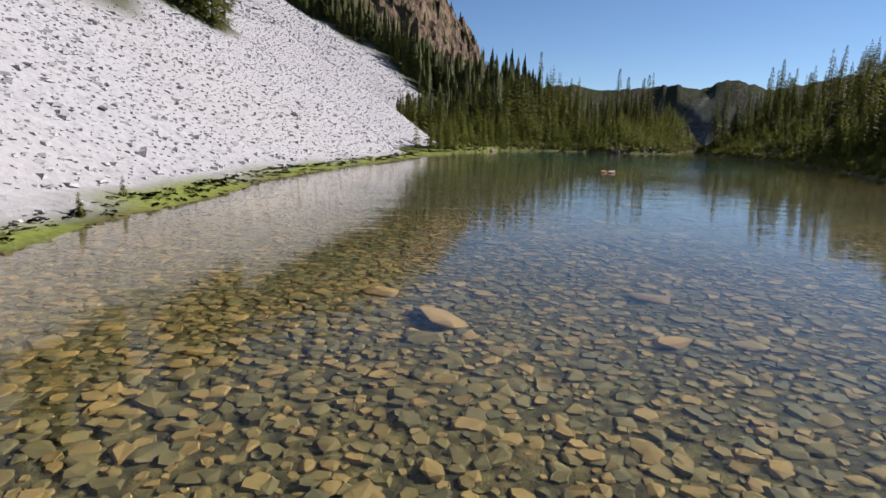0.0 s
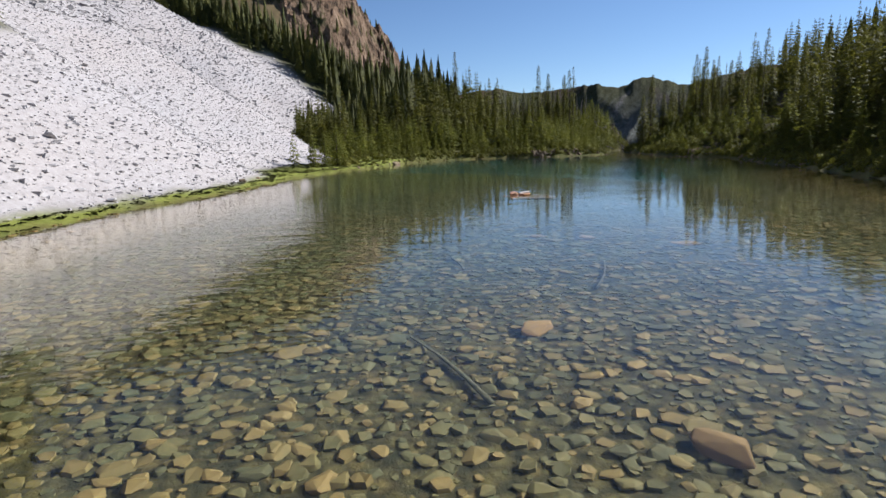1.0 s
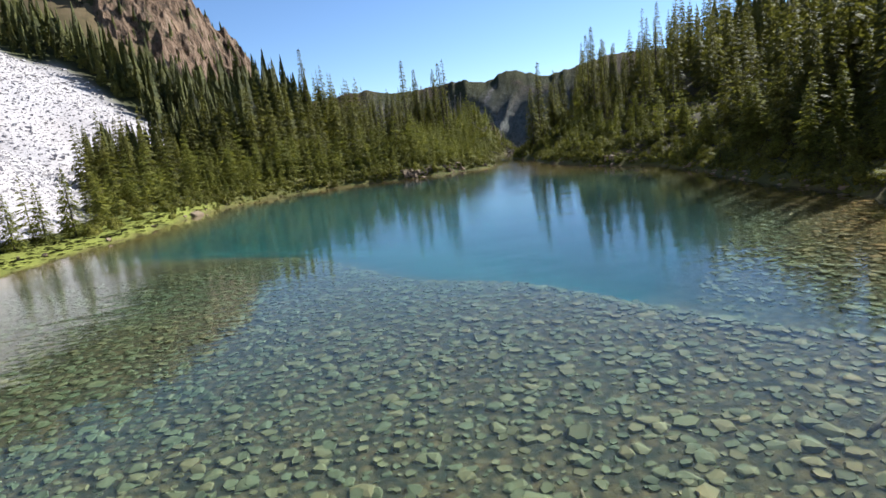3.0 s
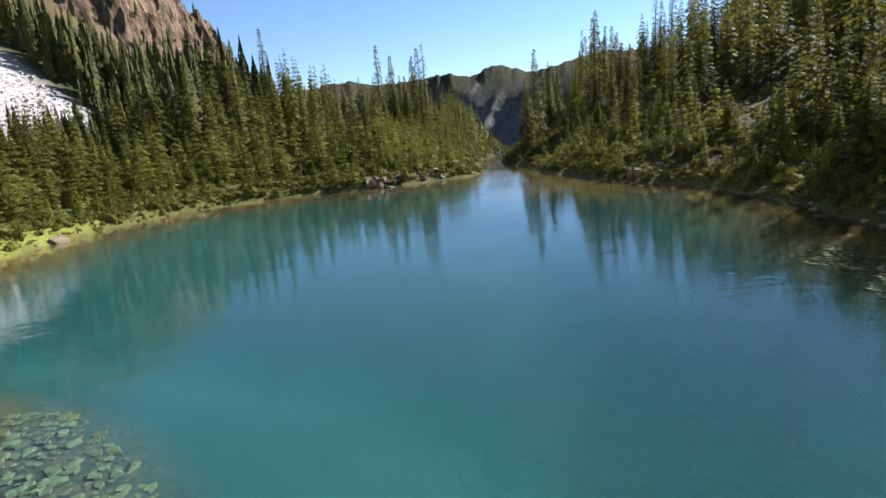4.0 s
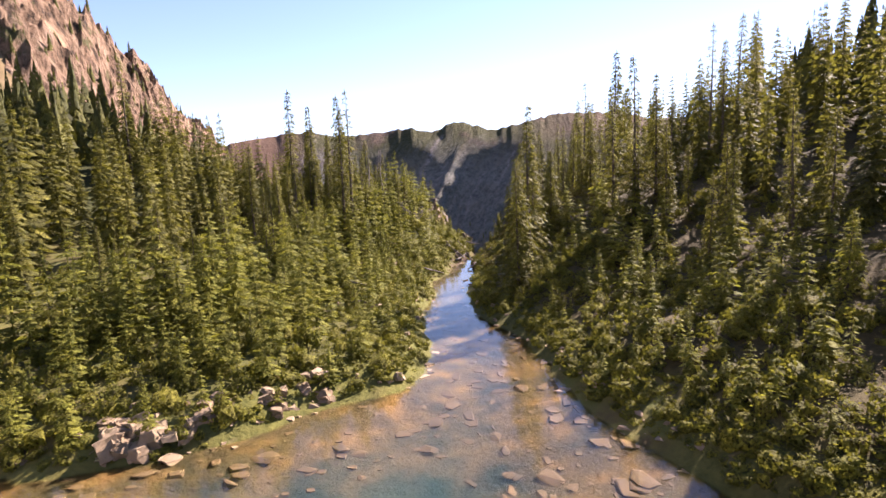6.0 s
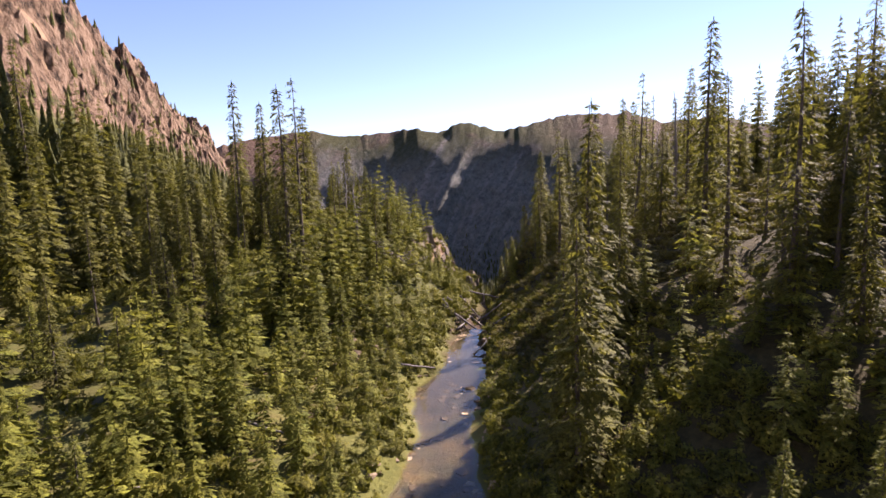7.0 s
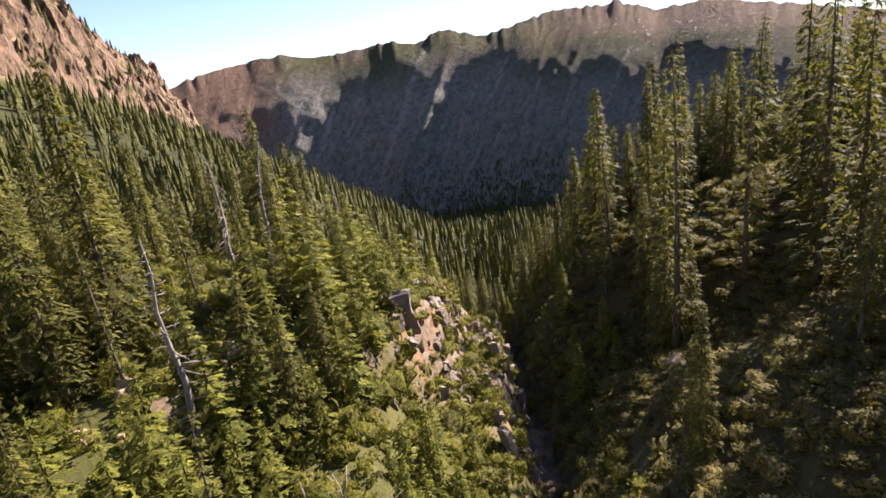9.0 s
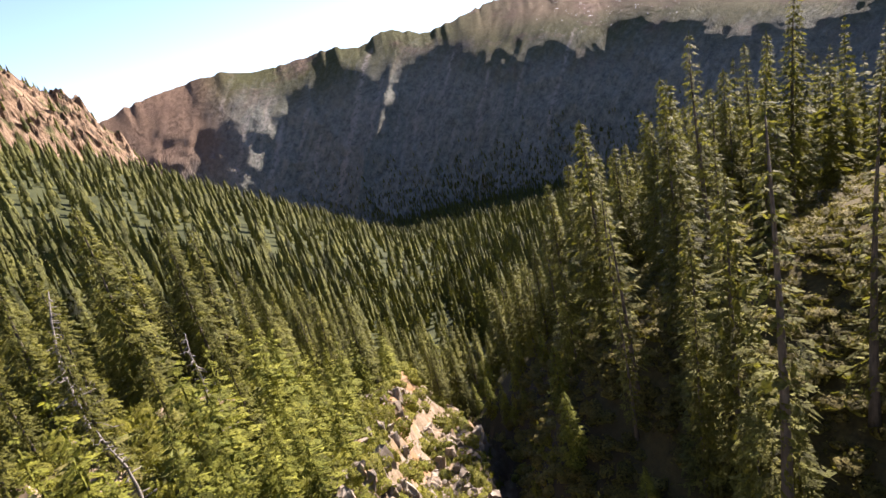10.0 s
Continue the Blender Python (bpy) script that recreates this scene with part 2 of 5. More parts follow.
    under.inputs["From Min"].default_value, under.inputs["From Max"].default_value = 0.09, -0.02
    l.new(maths(n, l, "ADD", z, maths(n, l, "MULTIPLY", mid, 0.15)), under.inputs["Value"])
    lake = maths(n, l, "MULTIPLY", under.outputs[0], attr(n, "basin"))
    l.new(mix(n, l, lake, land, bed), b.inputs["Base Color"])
    # subsurface on the deep bed stands in for light scattered by the water
    b.subsurface_method = "BURLEY"
    b.inputs["Subsurface Radius"].default_value = (1, 1, 1)
    b.inputs["Subsurface Scale"].default_value = 14.0
    l.new(maths(n, l, "MULTIPLY", lake, deep.outputs[0]), b.inputs["Subsurface Weight"])
    bump(n, l, b, fine, 0.8, 0.12)
    return m


def water_material():
    m, n, l, b = material("lake_water", 0.0, 0.5)
    b.inputs["Transmission Weight"].default_value = 1.0
    b.inputs["IOR"].default_value = 1.333
    b.inputs["Base Color"].default_value = (0.93, 0.95, 0.91, 1)
    p = place(n)
    q = n.new("ShaderNodeMapping")
    q.inputs["Rotation"].default_value = (0, 0, radians(25))
    q.inputs["Scale"].default_value = (0.55, 1.4, 1)
    l.new(p, q.inputs[0])
    small, swell = noise_node(n, l, 2.6, 3, q.outputs[0]), noise_node(n, l, 0.45, 2, q.outputs[0])
    h = maths(n, l, "ADD", maths(n, l, "MULTIPLY", small, 0.35), swell)
    patch = ramp(n, l, noise_node(n, l, 0.045, 2, p), (0.35, grey(0.25)), (0.65, grey(1)))
    bump(n, l, b, maths(n, l, "MULTIPLY", h, patch), 0.42, 0.07)
    return m


def mountain_material():
    m, n, l, b = material("mountain_rock", 0.95, 0.1)
    p = place(n)
    hi = attr(n, "rise")
    v = n.new("ShaderNodeCombineXYZ")
    l.new(attr(n, "fall"), v.inputs[0])
    l.new(maths(n, l, "MULTIPLY", hi, 6.0), v.inputs[1])
    streak, broad = noise_node(n, l, 1.5, 9, v.outputs[0], 0.72), noise_node(n, l, 0.35, 3, v.outputs[0], 0.5)
    f1, f2 = noise_node(n, l, 0.012, 8, p, 0.65), noise_node(n, l, 0.10, 8, p, 0.8)
    # haze over the shaded face is put into this paler woods colour
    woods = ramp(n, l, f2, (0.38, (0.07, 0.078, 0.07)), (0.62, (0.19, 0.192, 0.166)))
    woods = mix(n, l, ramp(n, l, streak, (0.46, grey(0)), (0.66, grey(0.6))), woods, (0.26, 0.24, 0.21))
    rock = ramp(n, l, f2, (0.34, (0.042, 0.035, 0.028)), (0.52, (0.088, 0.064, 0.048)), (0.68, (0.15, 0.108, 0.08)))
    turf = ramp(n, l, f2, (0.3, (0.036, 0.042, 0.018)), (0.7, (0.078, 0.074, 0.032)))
    top = mix(n, l, ramp(n, l, f1, (0.36, grey(0)), (0.50, grey(1))), rock, turf)
    # shade-side colours painted paler below the brow, sunlit-side colours darker above it
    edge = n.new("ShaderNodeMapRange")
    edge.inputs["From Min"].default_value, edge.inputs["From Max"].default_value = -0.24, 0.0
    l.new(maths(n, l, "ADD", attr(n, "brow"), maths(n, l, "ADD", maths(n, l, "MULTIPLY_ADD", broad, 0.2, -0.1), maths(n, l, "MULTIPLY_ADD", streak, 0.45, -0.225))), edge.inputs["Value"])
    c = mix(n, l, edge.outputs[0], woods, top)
    # rubble gullies
    gully = maths(n, l, "MULTIPLY", attr(n, "gully"), ramp(n, l, f2, (0.40, grey(0)), (0.56, grey(1))))
    c = mix(n, l, maths(n, l, "MULTIPLY", gully, 0.8), c, (0.27, 0.24, 0.215))
    c = mix(n, l, attr(n, "ochre"), c, mix(n, l, 0.55, rock, (0.19, 0.115, 0.08)))
    snow = maths(n, l, "MULTIPLY", attr(n, "snow"), ramp(n, l, f2, (0.62, grey(0)), (0.65, grey(1))))
    c = mix(n, l, snow, c, (0.8, 0.82, 0.85))
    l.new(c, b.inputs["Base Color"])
    low = n.new("ShaderNodeMapRange")
    low.inputs["From Min"].default_value, low.inputs["From Max"].default_value = 0.85, 0.6
    l.new(hi, low.inputs["Value"])
    bump(n, l, b, maths(n, l, "ADD", maths(n, l, "MULTIPLY", maths(n, l, "MULTIPLY", streak, 1.6), low.outputs[0]), maths(n, l, "MULTIPLY", f2, 1.4)), 0.7, 9.0)
    return m


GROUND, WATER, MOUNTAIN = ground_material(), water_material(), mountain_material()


# ---- shape of the land ----
def smooth(a, b_, v):
    t = np.clip((v - a) / (b_ - a), 0, 1)
    return t * t * (3 - 2 * t)


_lat = np.random.RandomState(5).rand(256, 256)


def wave(x, y, size):
    """Smooth value noise of -1 to 1 with lumps of that size."""
    u, v = np.asarray(x, float) / size, np.asarray(y, float) / size
    i, j = np.floor(u).astype(int), np.floor(v).astype(int)
    a, c = u - i, v - j
    a, c = a * a * (3 - 2 * a), c * c * (3 - 2 * c)
    g = lambda p, q: _lat[p % 256, q % 256]
    return 2 * ((g(i, j) * (1 - a) + g(i + 1, j) * a) * (1 - c) + (g(i, j + 1) * (1 - a) + g(i + 1, j + 1) * a) * c) - 1


def lumps(x, y, size, octaves=4):
    return sum(wave(x + 37 * k, y - 11 * k, size / 2 ** k) * 0.5 ** k for k in range(octaves))


# shoreline, anticlockwise from the south-east
SHORE = np.array([(28, -24), (31, 10), (36, 30), (41, 42), (44.5, 50), (47.5, 58), (51, 70), (54.5, 78), (57, 85), (58.5, 90), (56, 94.5),
                  (56.2, 100), (57, 106), (57.4, 112), (58.6, 117), (60, 124), (61.6, 133), (64.8, 142), (68.6, 149.5), (73.2, 157), (72.2, 158.6), (67.6, 152.2), (62.9, 146.6),
                  (60.5, 141), (57.2, 134), (54.4, 127.5), (52.6, 122.5), (50.2, 119.3), (46.5, 118.8), (42.5, 117.4), (38.5, 117), (33, 118.6), (27, 118.5), (20, 117), (13.5, 112), (9, 104), (6, 94),
                  (2, 85), (-2, 74), (-4, 60), (-7.6, 45), (-9.6, 31), (-9.8, 15), (-9, 5), (-8, -6), (-6, -24)], float)
# valley line: lake, outlet, ravine, main valley (x, y, z)
AXIS = np.array([(8, -700, 6), (10, -24, 0), (14, 40, 0), (26, 80, 0), (46, 110, 0), (60, 132, 0), (68, 149, 0), (73, 158, -0.3), (77, 165, -1.6), (86, 180, -6), (95, 200, -13),
                 (103, 220, -20), (112, 240, -26), (126, 272, -34), (152, 340, -48), (210, 470, -74), (310, 700, -140), (450, 1000, -205), (900, 1900, -205)], float)


def lake_distance(x, y):
    """Metres from the shoreline: below nought in the water."""
    best, inside = np.full(x.shape, 1e9), np.zeros(x.shape, bool)
    for (ax, ay), (bx, by) in zip(SHORE, np.roll(SHORE, -1, 0)):
        ex, ey = bx - ax, by - ay
        t = np.clip(((x - ax) * ex + (y - ay) * ey) / (ex * ex + ey * ey), 0, 1)
        best = np.minimum(best, np.hypot(x - ax - t * ex, y - ay - t * ey))
        inside ^= ((ay > y) != (by > y)) & (x < ex * (y - ay) / (ey if ey else 1e-9) + ax)
    return np.where(inside, -best, best)


def axis_distance(x, y):
    """Distance to the right of the valley line, and the height of its nearest place."""
    best, side, low = np.full(x.shape, 1e9), np.zeros(x.shape), np.zeros(x.shape)
    for (ax, ay, az), (bx, by, bz) in zip(AXIS[:-1], AXIS[1:]):
        ex, ey = bx - ax, by - ay
        t = np.clip(((x - ax) * ex + (y - ay) * ey) / (ex * ex + ey * ey), 0, 1)
        dx, dy = x - ax - t * ex, y - ay - t * ey
        d = np.hypot(dx, dy)
        near = d < best
        best, low = np.where(near, d, best), np.where(near, az + t * (bz - az), low)
        side = np.where(near, np.where(ex * dy - ey * dx > 0, -1.0, 1.0), side)
    return best * side, low


def land(x, y):
    """Height, and the covers, of the ground."""
    x, y = np.asarray(x, float), np.asarray(y, float)
    x, y = x + 0.5 * wave(x, y, 5), y + 0.5 * wave(x + 90, y, 5)
    d = lake_distance(x, y)
    l, low = axis_distance(x, y)
    creek = np.where(y > 140, np.abs(l) - 1.0 - 0.5 * wave(x, y, 9) + 0.7 * smooth(156, 164, y) + 1.0 * smooth(172, 215, y), 1e9)
    dd = np.minimum(d, creek)
    dl = np.maximum(dd, 0)
    q = 0.4 * (x - 70) + 0.917 * (y - 160)
    foot = -2.2 - 0.25 * (y - 110) - x + 1.0 * np.maximum(y - 178, 0) + 2.0 * wave(x, y, 14)          # metres up the scree from its foot
    north = smooth(84, 104, y) * np.maximum(1 - smooth(-10, 4, foot), smooth(215, 250, y))
    shelf = 6.5 * smooth(66, 84, y) * (1 - smooth(104, 116, y)) * (l < 0)
    # left: scree slope beside the lake, then wooded hillside
    scree_z = 0.30 * np.minimum(dl, 1) + 0.05 * np.minimum(dl, 40) + 500 * (1 - np.exp(-0.66 * np.maximum(np.minimum(dl - 2.4 - shelf, foot), 0) / 500))
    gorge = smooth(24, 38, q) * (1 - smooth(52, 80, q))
    steep = 0.37 + 0.19 * smooth(60, 250, q)
    # a level bench behind the far shore, then the hillside
    wide = 45 + 35 * (1 - smooth(-20, 25, x))
    even = steep * np.maximum(dl - 9, 0)
    bench = np.where(dl < wide, 0.08 * np.maximum(dl - 9, 0), np.where(dl < 200, 0.08 * (wide - 9) + (steep * 191 - 0.08 * (wide - 9)) / (200 - wide) * (dl - wide), even))
    level = 1 - smooth(5, 38, q)
    hill = even * (1 - level) + bench * level
    wood_z = 0.85 * smooth(0, 1.2, dl) + 0.10 * np.minimum(dl, 9) + hill + lumps(x, y, 18, 3) * 1.0 * smooth(1, 9, dl)
    wood_z = np.where(wood_z > 150, 150 + (wood_z - 150) * 0.5, wood_z)
    wood_z = wood_z + 50 * smooth(196, 240, dl + 10 * wave(x, y, 30)) * smooth(190, 300, q + 0.2 * dl)
    left = scree_z * (1 - north) + wood_z * north
    # the rock shoulder beside the ravine
    left = left + 10.5 * (0.5 * smooth(0.4, 2.2, dl + 0.8 * wave(x, y, 3)) + 0.5 * smooth(5.0, 7.6, dl + 1.2 * wave(x, y, 4))) * smooth(-16, 34, q) * (1 - smooth(58, 85, q)) * (1 - smooth(18, 40, dl))
    right = 0.6 * smooth(0, 1.2, dl) + 0.12 * np.minimum(dl, 5) + (5 + 11 * smooth(-42, 16, q)) * (1 - 0.9 * smooth(44, 115, q)) * (1 - np.exp(-(0.044 + 0.096 * gorge) * np.maximum(dl - 2.5 + 2 * smooth(-12, 14, q), 0))) + 0.12 * dl * (1 - smooth(30, 120, q)) + lumps(x, y, 14, 3) * 0.9 * smooth(1, 8, dl)
    z = low + np.where(l < 0, left, right)
    # creek bed
    z = np.where((creek < 0) & (d > 0), low - 0.35 + 0.2 * wave(x, y, 2.0), z)
    # lake bed
    sink = -d
    most = 0.8 * smooth(108, 116, y) * smooth(2, 4, sink) + 0.55 + 0.015 * np.clip(y + 10, 0, 70) + 0.15 * wave(x, y, 6)
    most = most + 5.2 * smooth(62, 77, y + 1.0 * (x - 22) + 1.2 * np.maximum(x - 26, 0) + 3 * wave(x, y, 12)) * smooth(38, 50, y) * (1 - smooth(106, 122, y - 0.25 * (x - 30))) * smooth(3, 8, sink)
    bed = -np.minimum((0.16 + (0.22 + 0.04 * smooth(-7, 7, l)) * smooth(52, 70, y) * (1 - smooth(-7, 7, l) * smooth(88, 100, y)) * (1 - 0.6 * smooth(108, 118, y))) * sink + 0.02, most) - 0.02
    z = np.where(d < 0, bed, z)
    # the floor of the main valley
    far = smooth(420, 900, q)
    z = z * (1 - far) + (-205 + 6 * wave(x, y, 160)) * far
    # ground noise
    z = z + np.where(d > 0.5, 0.25 * lumps(x, y, 5, 3), 0.0) * smooth(0.5, 3, dl) * (1 - far)
    # groves stand on the lower scree
    over = z - 11.5 - 0.19 * np.clip(y - 35, 0, 57) + 3.0 * wave(x, y, 9)
    grove = smooth(-1, 1.5, over) * (1 - smooth(7, 11, over)) * (1 - smooth(70, 82, y)) * smooth(0.05, 0.4, wave(x + 40, y, 13))
    scree = smooth(1.0, 2.6, d - shelf + 1.0 * wave(x, y, 5)) * (l < 0) * smooth(-1, 2, foot) * (1 - grove) * (1 - smooth(-4, 4, y - 224 + 0.47 * (x + 22) + 5 * wave(x, y, 11)))
    meadow = (l < 0) * smooth(0.0, 0.4, d) * (1 - smooth(1.6, 3.2, d - 1.2 * shelf + 1.2 * wave(x, y, 5))) * (1 - 0.85 * north * smooth(104, 114, y))
    crag = (l < 0) * smooth(186, 205, dl + 10 * wave(x, y, 30)) * smooth(190, 300, q + 0.2 * dl) * (1 - far)
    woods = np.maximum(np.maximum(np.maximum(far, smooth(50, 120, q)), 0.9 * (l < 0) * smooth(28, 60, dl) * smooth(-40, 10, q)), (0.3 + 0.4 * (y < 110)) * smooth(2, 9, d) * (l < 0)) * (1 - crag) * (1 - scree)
    wet = (creek < 1.2) & (y > 150) & (y < 225)
    bluff = (l < 0) * smooth(14, 24, q) * (1 - smooth(66, 85, q)) * (1 - smooth(8, 12, dl + 3 * wave(x, y, 4)))
    basin = ((d < 1.5) & (y < 160)).astype(float)
    # strip of left shallows lightened in colour for the mirrored scree
    scree_sheen = (l < 0) * smooth(0.5, 2.5, sink) * (1 - smooth(5, 9.5, sink + 1.5 * wave(x, y, 5))) * smooth(6, 16, y) * (1 - smooth(62, 74, y))
    return z, dict(scree_sheen=scree_sheen, scree=scree, meadow=meadow * (1 - scree), crag=crag, woods=woods, bluff=bluff, outlet_shade=0.75 * smooth(132, 146, y), gorge=(l > 0) * gorge * (1 - smooth(5, 9, dl)), heath=(l > 0) * smooth(1.5, 4, dl) * (1 - smooth(60, 80, q)) * 0.9, basin=basin, outlet=smooth(92, 108, y) * (1 - 0.6 * smooth(130, 145, y)), wet=wet.astype(float), dist=dd, shelf=shelf, side=l, q=q)


def crag_rise(x, y, k):
    """Broken rock standing over the hillside."""
    along, up = 0.917 * x + 0.4 * y, 0.917 * y - 0.4 * x
    ribs = 1 - np.abs(wave(along + 5 * wave(x, y, 15), up * 0.45, 13))
    fine = 1 - np.abs(wave(along * 1.2 + 3 * wave(x, y, 6), up * 0.7 + 50, 5.0))
    k = smooth(0.05, 0.8, k)
    return k * np.maximum(2.5, 3.5 + 14 * (ribs - 0.45) + 11 * (fine - 0.5) + 5 * (0.5 - np.abs(wave(along * 1.3, up * 0.9 + 9, 2.6))) + 6.0 * lumps(x, y, 14, 5)) - 16.0 * (1 - k)


def spread(lo, hi, step, out_lo, out_hi, grow=1.13):
    mid = list(np.arange(lo, hi + step * 0.5, step))
    s, v = step, lo
    while v > out_lo:
        s = min(s * grow, 70)
        v -= s
        mid.insert(0, v)
    s, v = step, mid[-1]
    while v < out_hi:
        s = min(s * grow, 70)
        v += s
        mid.append(v)
    return np.array(mid)


def mesh_from(name, verts, faces, mat, smoothed=False):
    """A mesh from arrays of corners and of equal-sided faces."""
    me = bpy.data.meshes.new(name)
    verts, faces = np.asarray(verts, np.float32), np.asarray(faces, np.int32)
    k = faces.shape[1]
    me.vertices.add(len(verts))
    me.vertices.foreach_set("co", verts.ravel())
    me.loops.add(faces.size)
    me.loops.foreach_set("vertex_index", faces.ravel())
    me.polygons.add(len(faces))
    me.polygons.foreach_set("loop_start", np.arange(0, faces.size, k, dtype=np.int32))
    me.polygons.foreach_set("use_smooth", np.full(len(faces), smoothed))
    me.update(calc_edges=True)
    me.materials.append(mat)
    return me


def give(me, name, values):
    a = me.attributes.new(name, "FLOAT", "POINT")
    a.data.foreach_set("value", np.asarray(values, np.float32).ravel())


def outward_of(v):
    """The way out of a crown or a bush at each of its corners."""
    v = np.asarray(v, float)
    r = np.hypot(v[:, 0], v[:, 1])
    wide, tall = r.max() + 1e-6, v[:, 2].max() + 1e-6
    up = 0.45 * r + 0.05 * wide if tall > 2.2 * wide else np.maximum(v[:, 2], 0.1 * wide)
    o = np.stack([v[:, 0], v[:, 1], up], -1)
    return o / np.maximum(np.linalg.norm(o, axis=1, keepdims=True), 1e-9)


def give_outward(me, o):
    a = me.attributes.new("outward", "FLOAT_VECTOR", "POINT")
    a.data.foreach_set("vector", np.asarray(o, np.float32).ravel())
    return me


def grid_faces(nx, ny):
    i = np.arange(nx * ny).reshape(ny, nx)
    return np.stack([i[:-1, :-1], i[:-1, 1:], i[1:, 1:], i[1:, :-1]], -1).reshape(-1, 4)


gx, gy = spread(-45, 125, 1.3, -2600, 2600), spread(-22, 235, 1.3, -1500, 2600)
GX, GY = np.meshgrid(gx, gy)
GZ, COVER = land(GX, GY)
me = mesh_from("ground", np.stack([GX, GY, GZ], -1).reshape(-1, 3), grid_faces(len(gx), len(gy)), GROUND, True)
for key in ("scree", "meadow", "crag", "woods", "basin", "outlet_shade", "gorge", "heath", "outlet", "wet", "bluff", "scree_sheen"):
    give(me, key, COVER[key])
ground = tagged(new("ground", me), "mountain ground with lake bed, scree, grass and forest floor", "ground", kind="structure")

me = bpy.data.meshes.new("water")
centre = SHORE.mean(0)
rim = []
for k in range(len(SHORE)):
    a, b_, c_ = SHORE[k - 1], SHORE[k], SHORE[(k + 1) % len(SHORE)]
    e = (c_ - a) / np.hypot(*(c_ - a))
    rim.append((b_[0] + e[1] * 1.3, b_[1] - e[0] * 1.3, 0.0))
bm = bmesh.new()
bm.faces.new([bm.verts.new(p) for p in rim])
bm.to_mesh(me)
bm.free()
me.materials.append(WATER)
water = tagged(new("water", me), "clear turquoise lake water with faint ripples", "lake", kind="structure")
water.visible_shadow = False


# ---- far mountain across the valley ----
def far_mountain():
    """Ridge height over its bearing, seen from the ravine's mouth, and ribs and gullies down to the valley floor."""
    ridge = np.array([(-40, 2.0), (-22, 0.5), (-1.3, 2.9), (1.8, 4.0), (6.2, 4.7), (9.9, 5.1), (12.1, 4.4), (13.7, 4.5), (17.3, 4.8), (20.1, 5.1), (22.7, 4.6), (24.3, 5.3), (25.7, 5.6), (29.1, 4.4), (31.9, 5.0), (34.9, 5.6), (38.5, 5.7), (41.8, 5.5), (44.9, 4.5), (49.7, 4.6), (55.4, 3.2), (61.8, 1.6), (75, 1.0), (95, 2.0)])
    na, nr = 620, 90
    a = np.linspace(-40, 95, na)
    u = np.linspace(0, 1, nr)
    el = np.interp(a, ridge[:, 0], ridge[:, 1])
    el = el + 0.14 * wave(a * 2, a * 0, 1.0) + 0.05 * wave(a * 9, a * 0 + 5, 1.0) + 0.28 * smooth(32, 35, a) * (1 - smooth(43, 46, a)) * np.maximum(wave(a * 3.1, a * 0 + 2, 1.0), 0)
    A, U = np.meshgrid(a, u)
    wide = np.convolve(np.pad(el, 14, mode="edge"), np.ones(29) / 29, "valid")
    E = wide[None, :] + (el - wide)[None, :] * smooth(0.86, 1.0, U)
    reach = 1000 + 18 * wave(a, a * 0 + 3, 7)
    B = A - 11 * U + 0.35 * wave(A, U * 4, 1.6)
    ribs = 1 - np.abs(wave(B, 0 * A, 6.5))
    body = np.sin(np.pi * np.clip(U, 0, 1)) ** 0.7
    kb = (0.93 - 0.13 * smooth(30, 36, a) + 0.03 * wave(a, a * 0 + 9, 3))[None, :]
    rad = reach[None, :] + 225 * U + 520 * 0.085 * np.log1p(np.exp((U - kb) / 0.085)) - 30 * (1 - smooth(0.6, 0.9, U)) * body * (ribs - 0.5) - 9 * body * (0.5 - np.abs(wave(B, 0 * A + 40, 1.7))) + 5 * lumps(A * 6, U * 110, 9, 5) * body * (1 - 0.6 * smooth(0.62, 0.85, U))
    top = 16 + rad[-1][None, :] * np.tan(np.radians(E))
    Z = -212 + (top + 212) * (0.25 * U + 0.75 * U ** 1.15)
    X, Y = 70 + rad * np.sin(np.radians(A)), 160 + rad * np.cos(np.radians(A))
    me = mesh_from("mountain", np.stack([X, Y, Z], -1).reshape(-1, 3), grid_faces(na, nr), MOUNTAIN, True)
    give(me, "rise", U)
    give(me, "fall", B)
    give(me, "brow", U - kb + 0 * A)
    line = np.zeros(A.shape)
    for at, wide, lo, hi in ((11.5, 0.30, 0.25, 0.80), (15.2, 0.32, 0.30, 0.72), (17.5, 0.22, 0.40, 0.75), (22.6, 0.42, 0.18, 0.97), (27.5, 0.20, 0.30, 0.62), (31.5, 0.22, 0.62, 0.86), (36, 0.18, 0.35, 0.7), (43.5, 0.22, 0.3, 0.8), (6.5, 0.2, 0.35, 0.7), (19.4, 0.16, 0.35, 0.6), (24.6, 0.15, 0.45, 0.8), (29.3, 0.18, 0.4, 0.75), (33.6, 0.16, 0.3, 0.5), (9.0, 0.25, 0.3, 0.9), (4.0, 0.25, 0.3, 0.9), (13.4, 0.18, 0.5, 0.85), (39.5, 0.16, 0.4, 0.65)):
        line = np.maximum(line, (1 - smooth(wide * 0.35, wide, np.abs(A - at + 9 * (0.85 - U) + 0.25 * wave(U * 30, A * 0 + at, 1.0)))) * smooth(lo, lo + 0.06, U) * (1 - smooth(hi - 0.06, hi, U)))
    give(me, "gully", line)
    give(me, "snow", smooth(38, 42, A) * (1 - smooth(50, 54, A)) * smooth(0.72, 0.78, U) * (1 - smooth(0.9, 0.95, U)))
    give(me, "ochre", (1 - smooth(6, 11, A)) * smooth(0.35, 0.7, U) * 0.9 + smooth(30, 40, A) * smooth(0.78, 0.9, U) * 0.6)
    # trees on its lower slopes
    r = np.random.RandomState(91)
    k = 4200
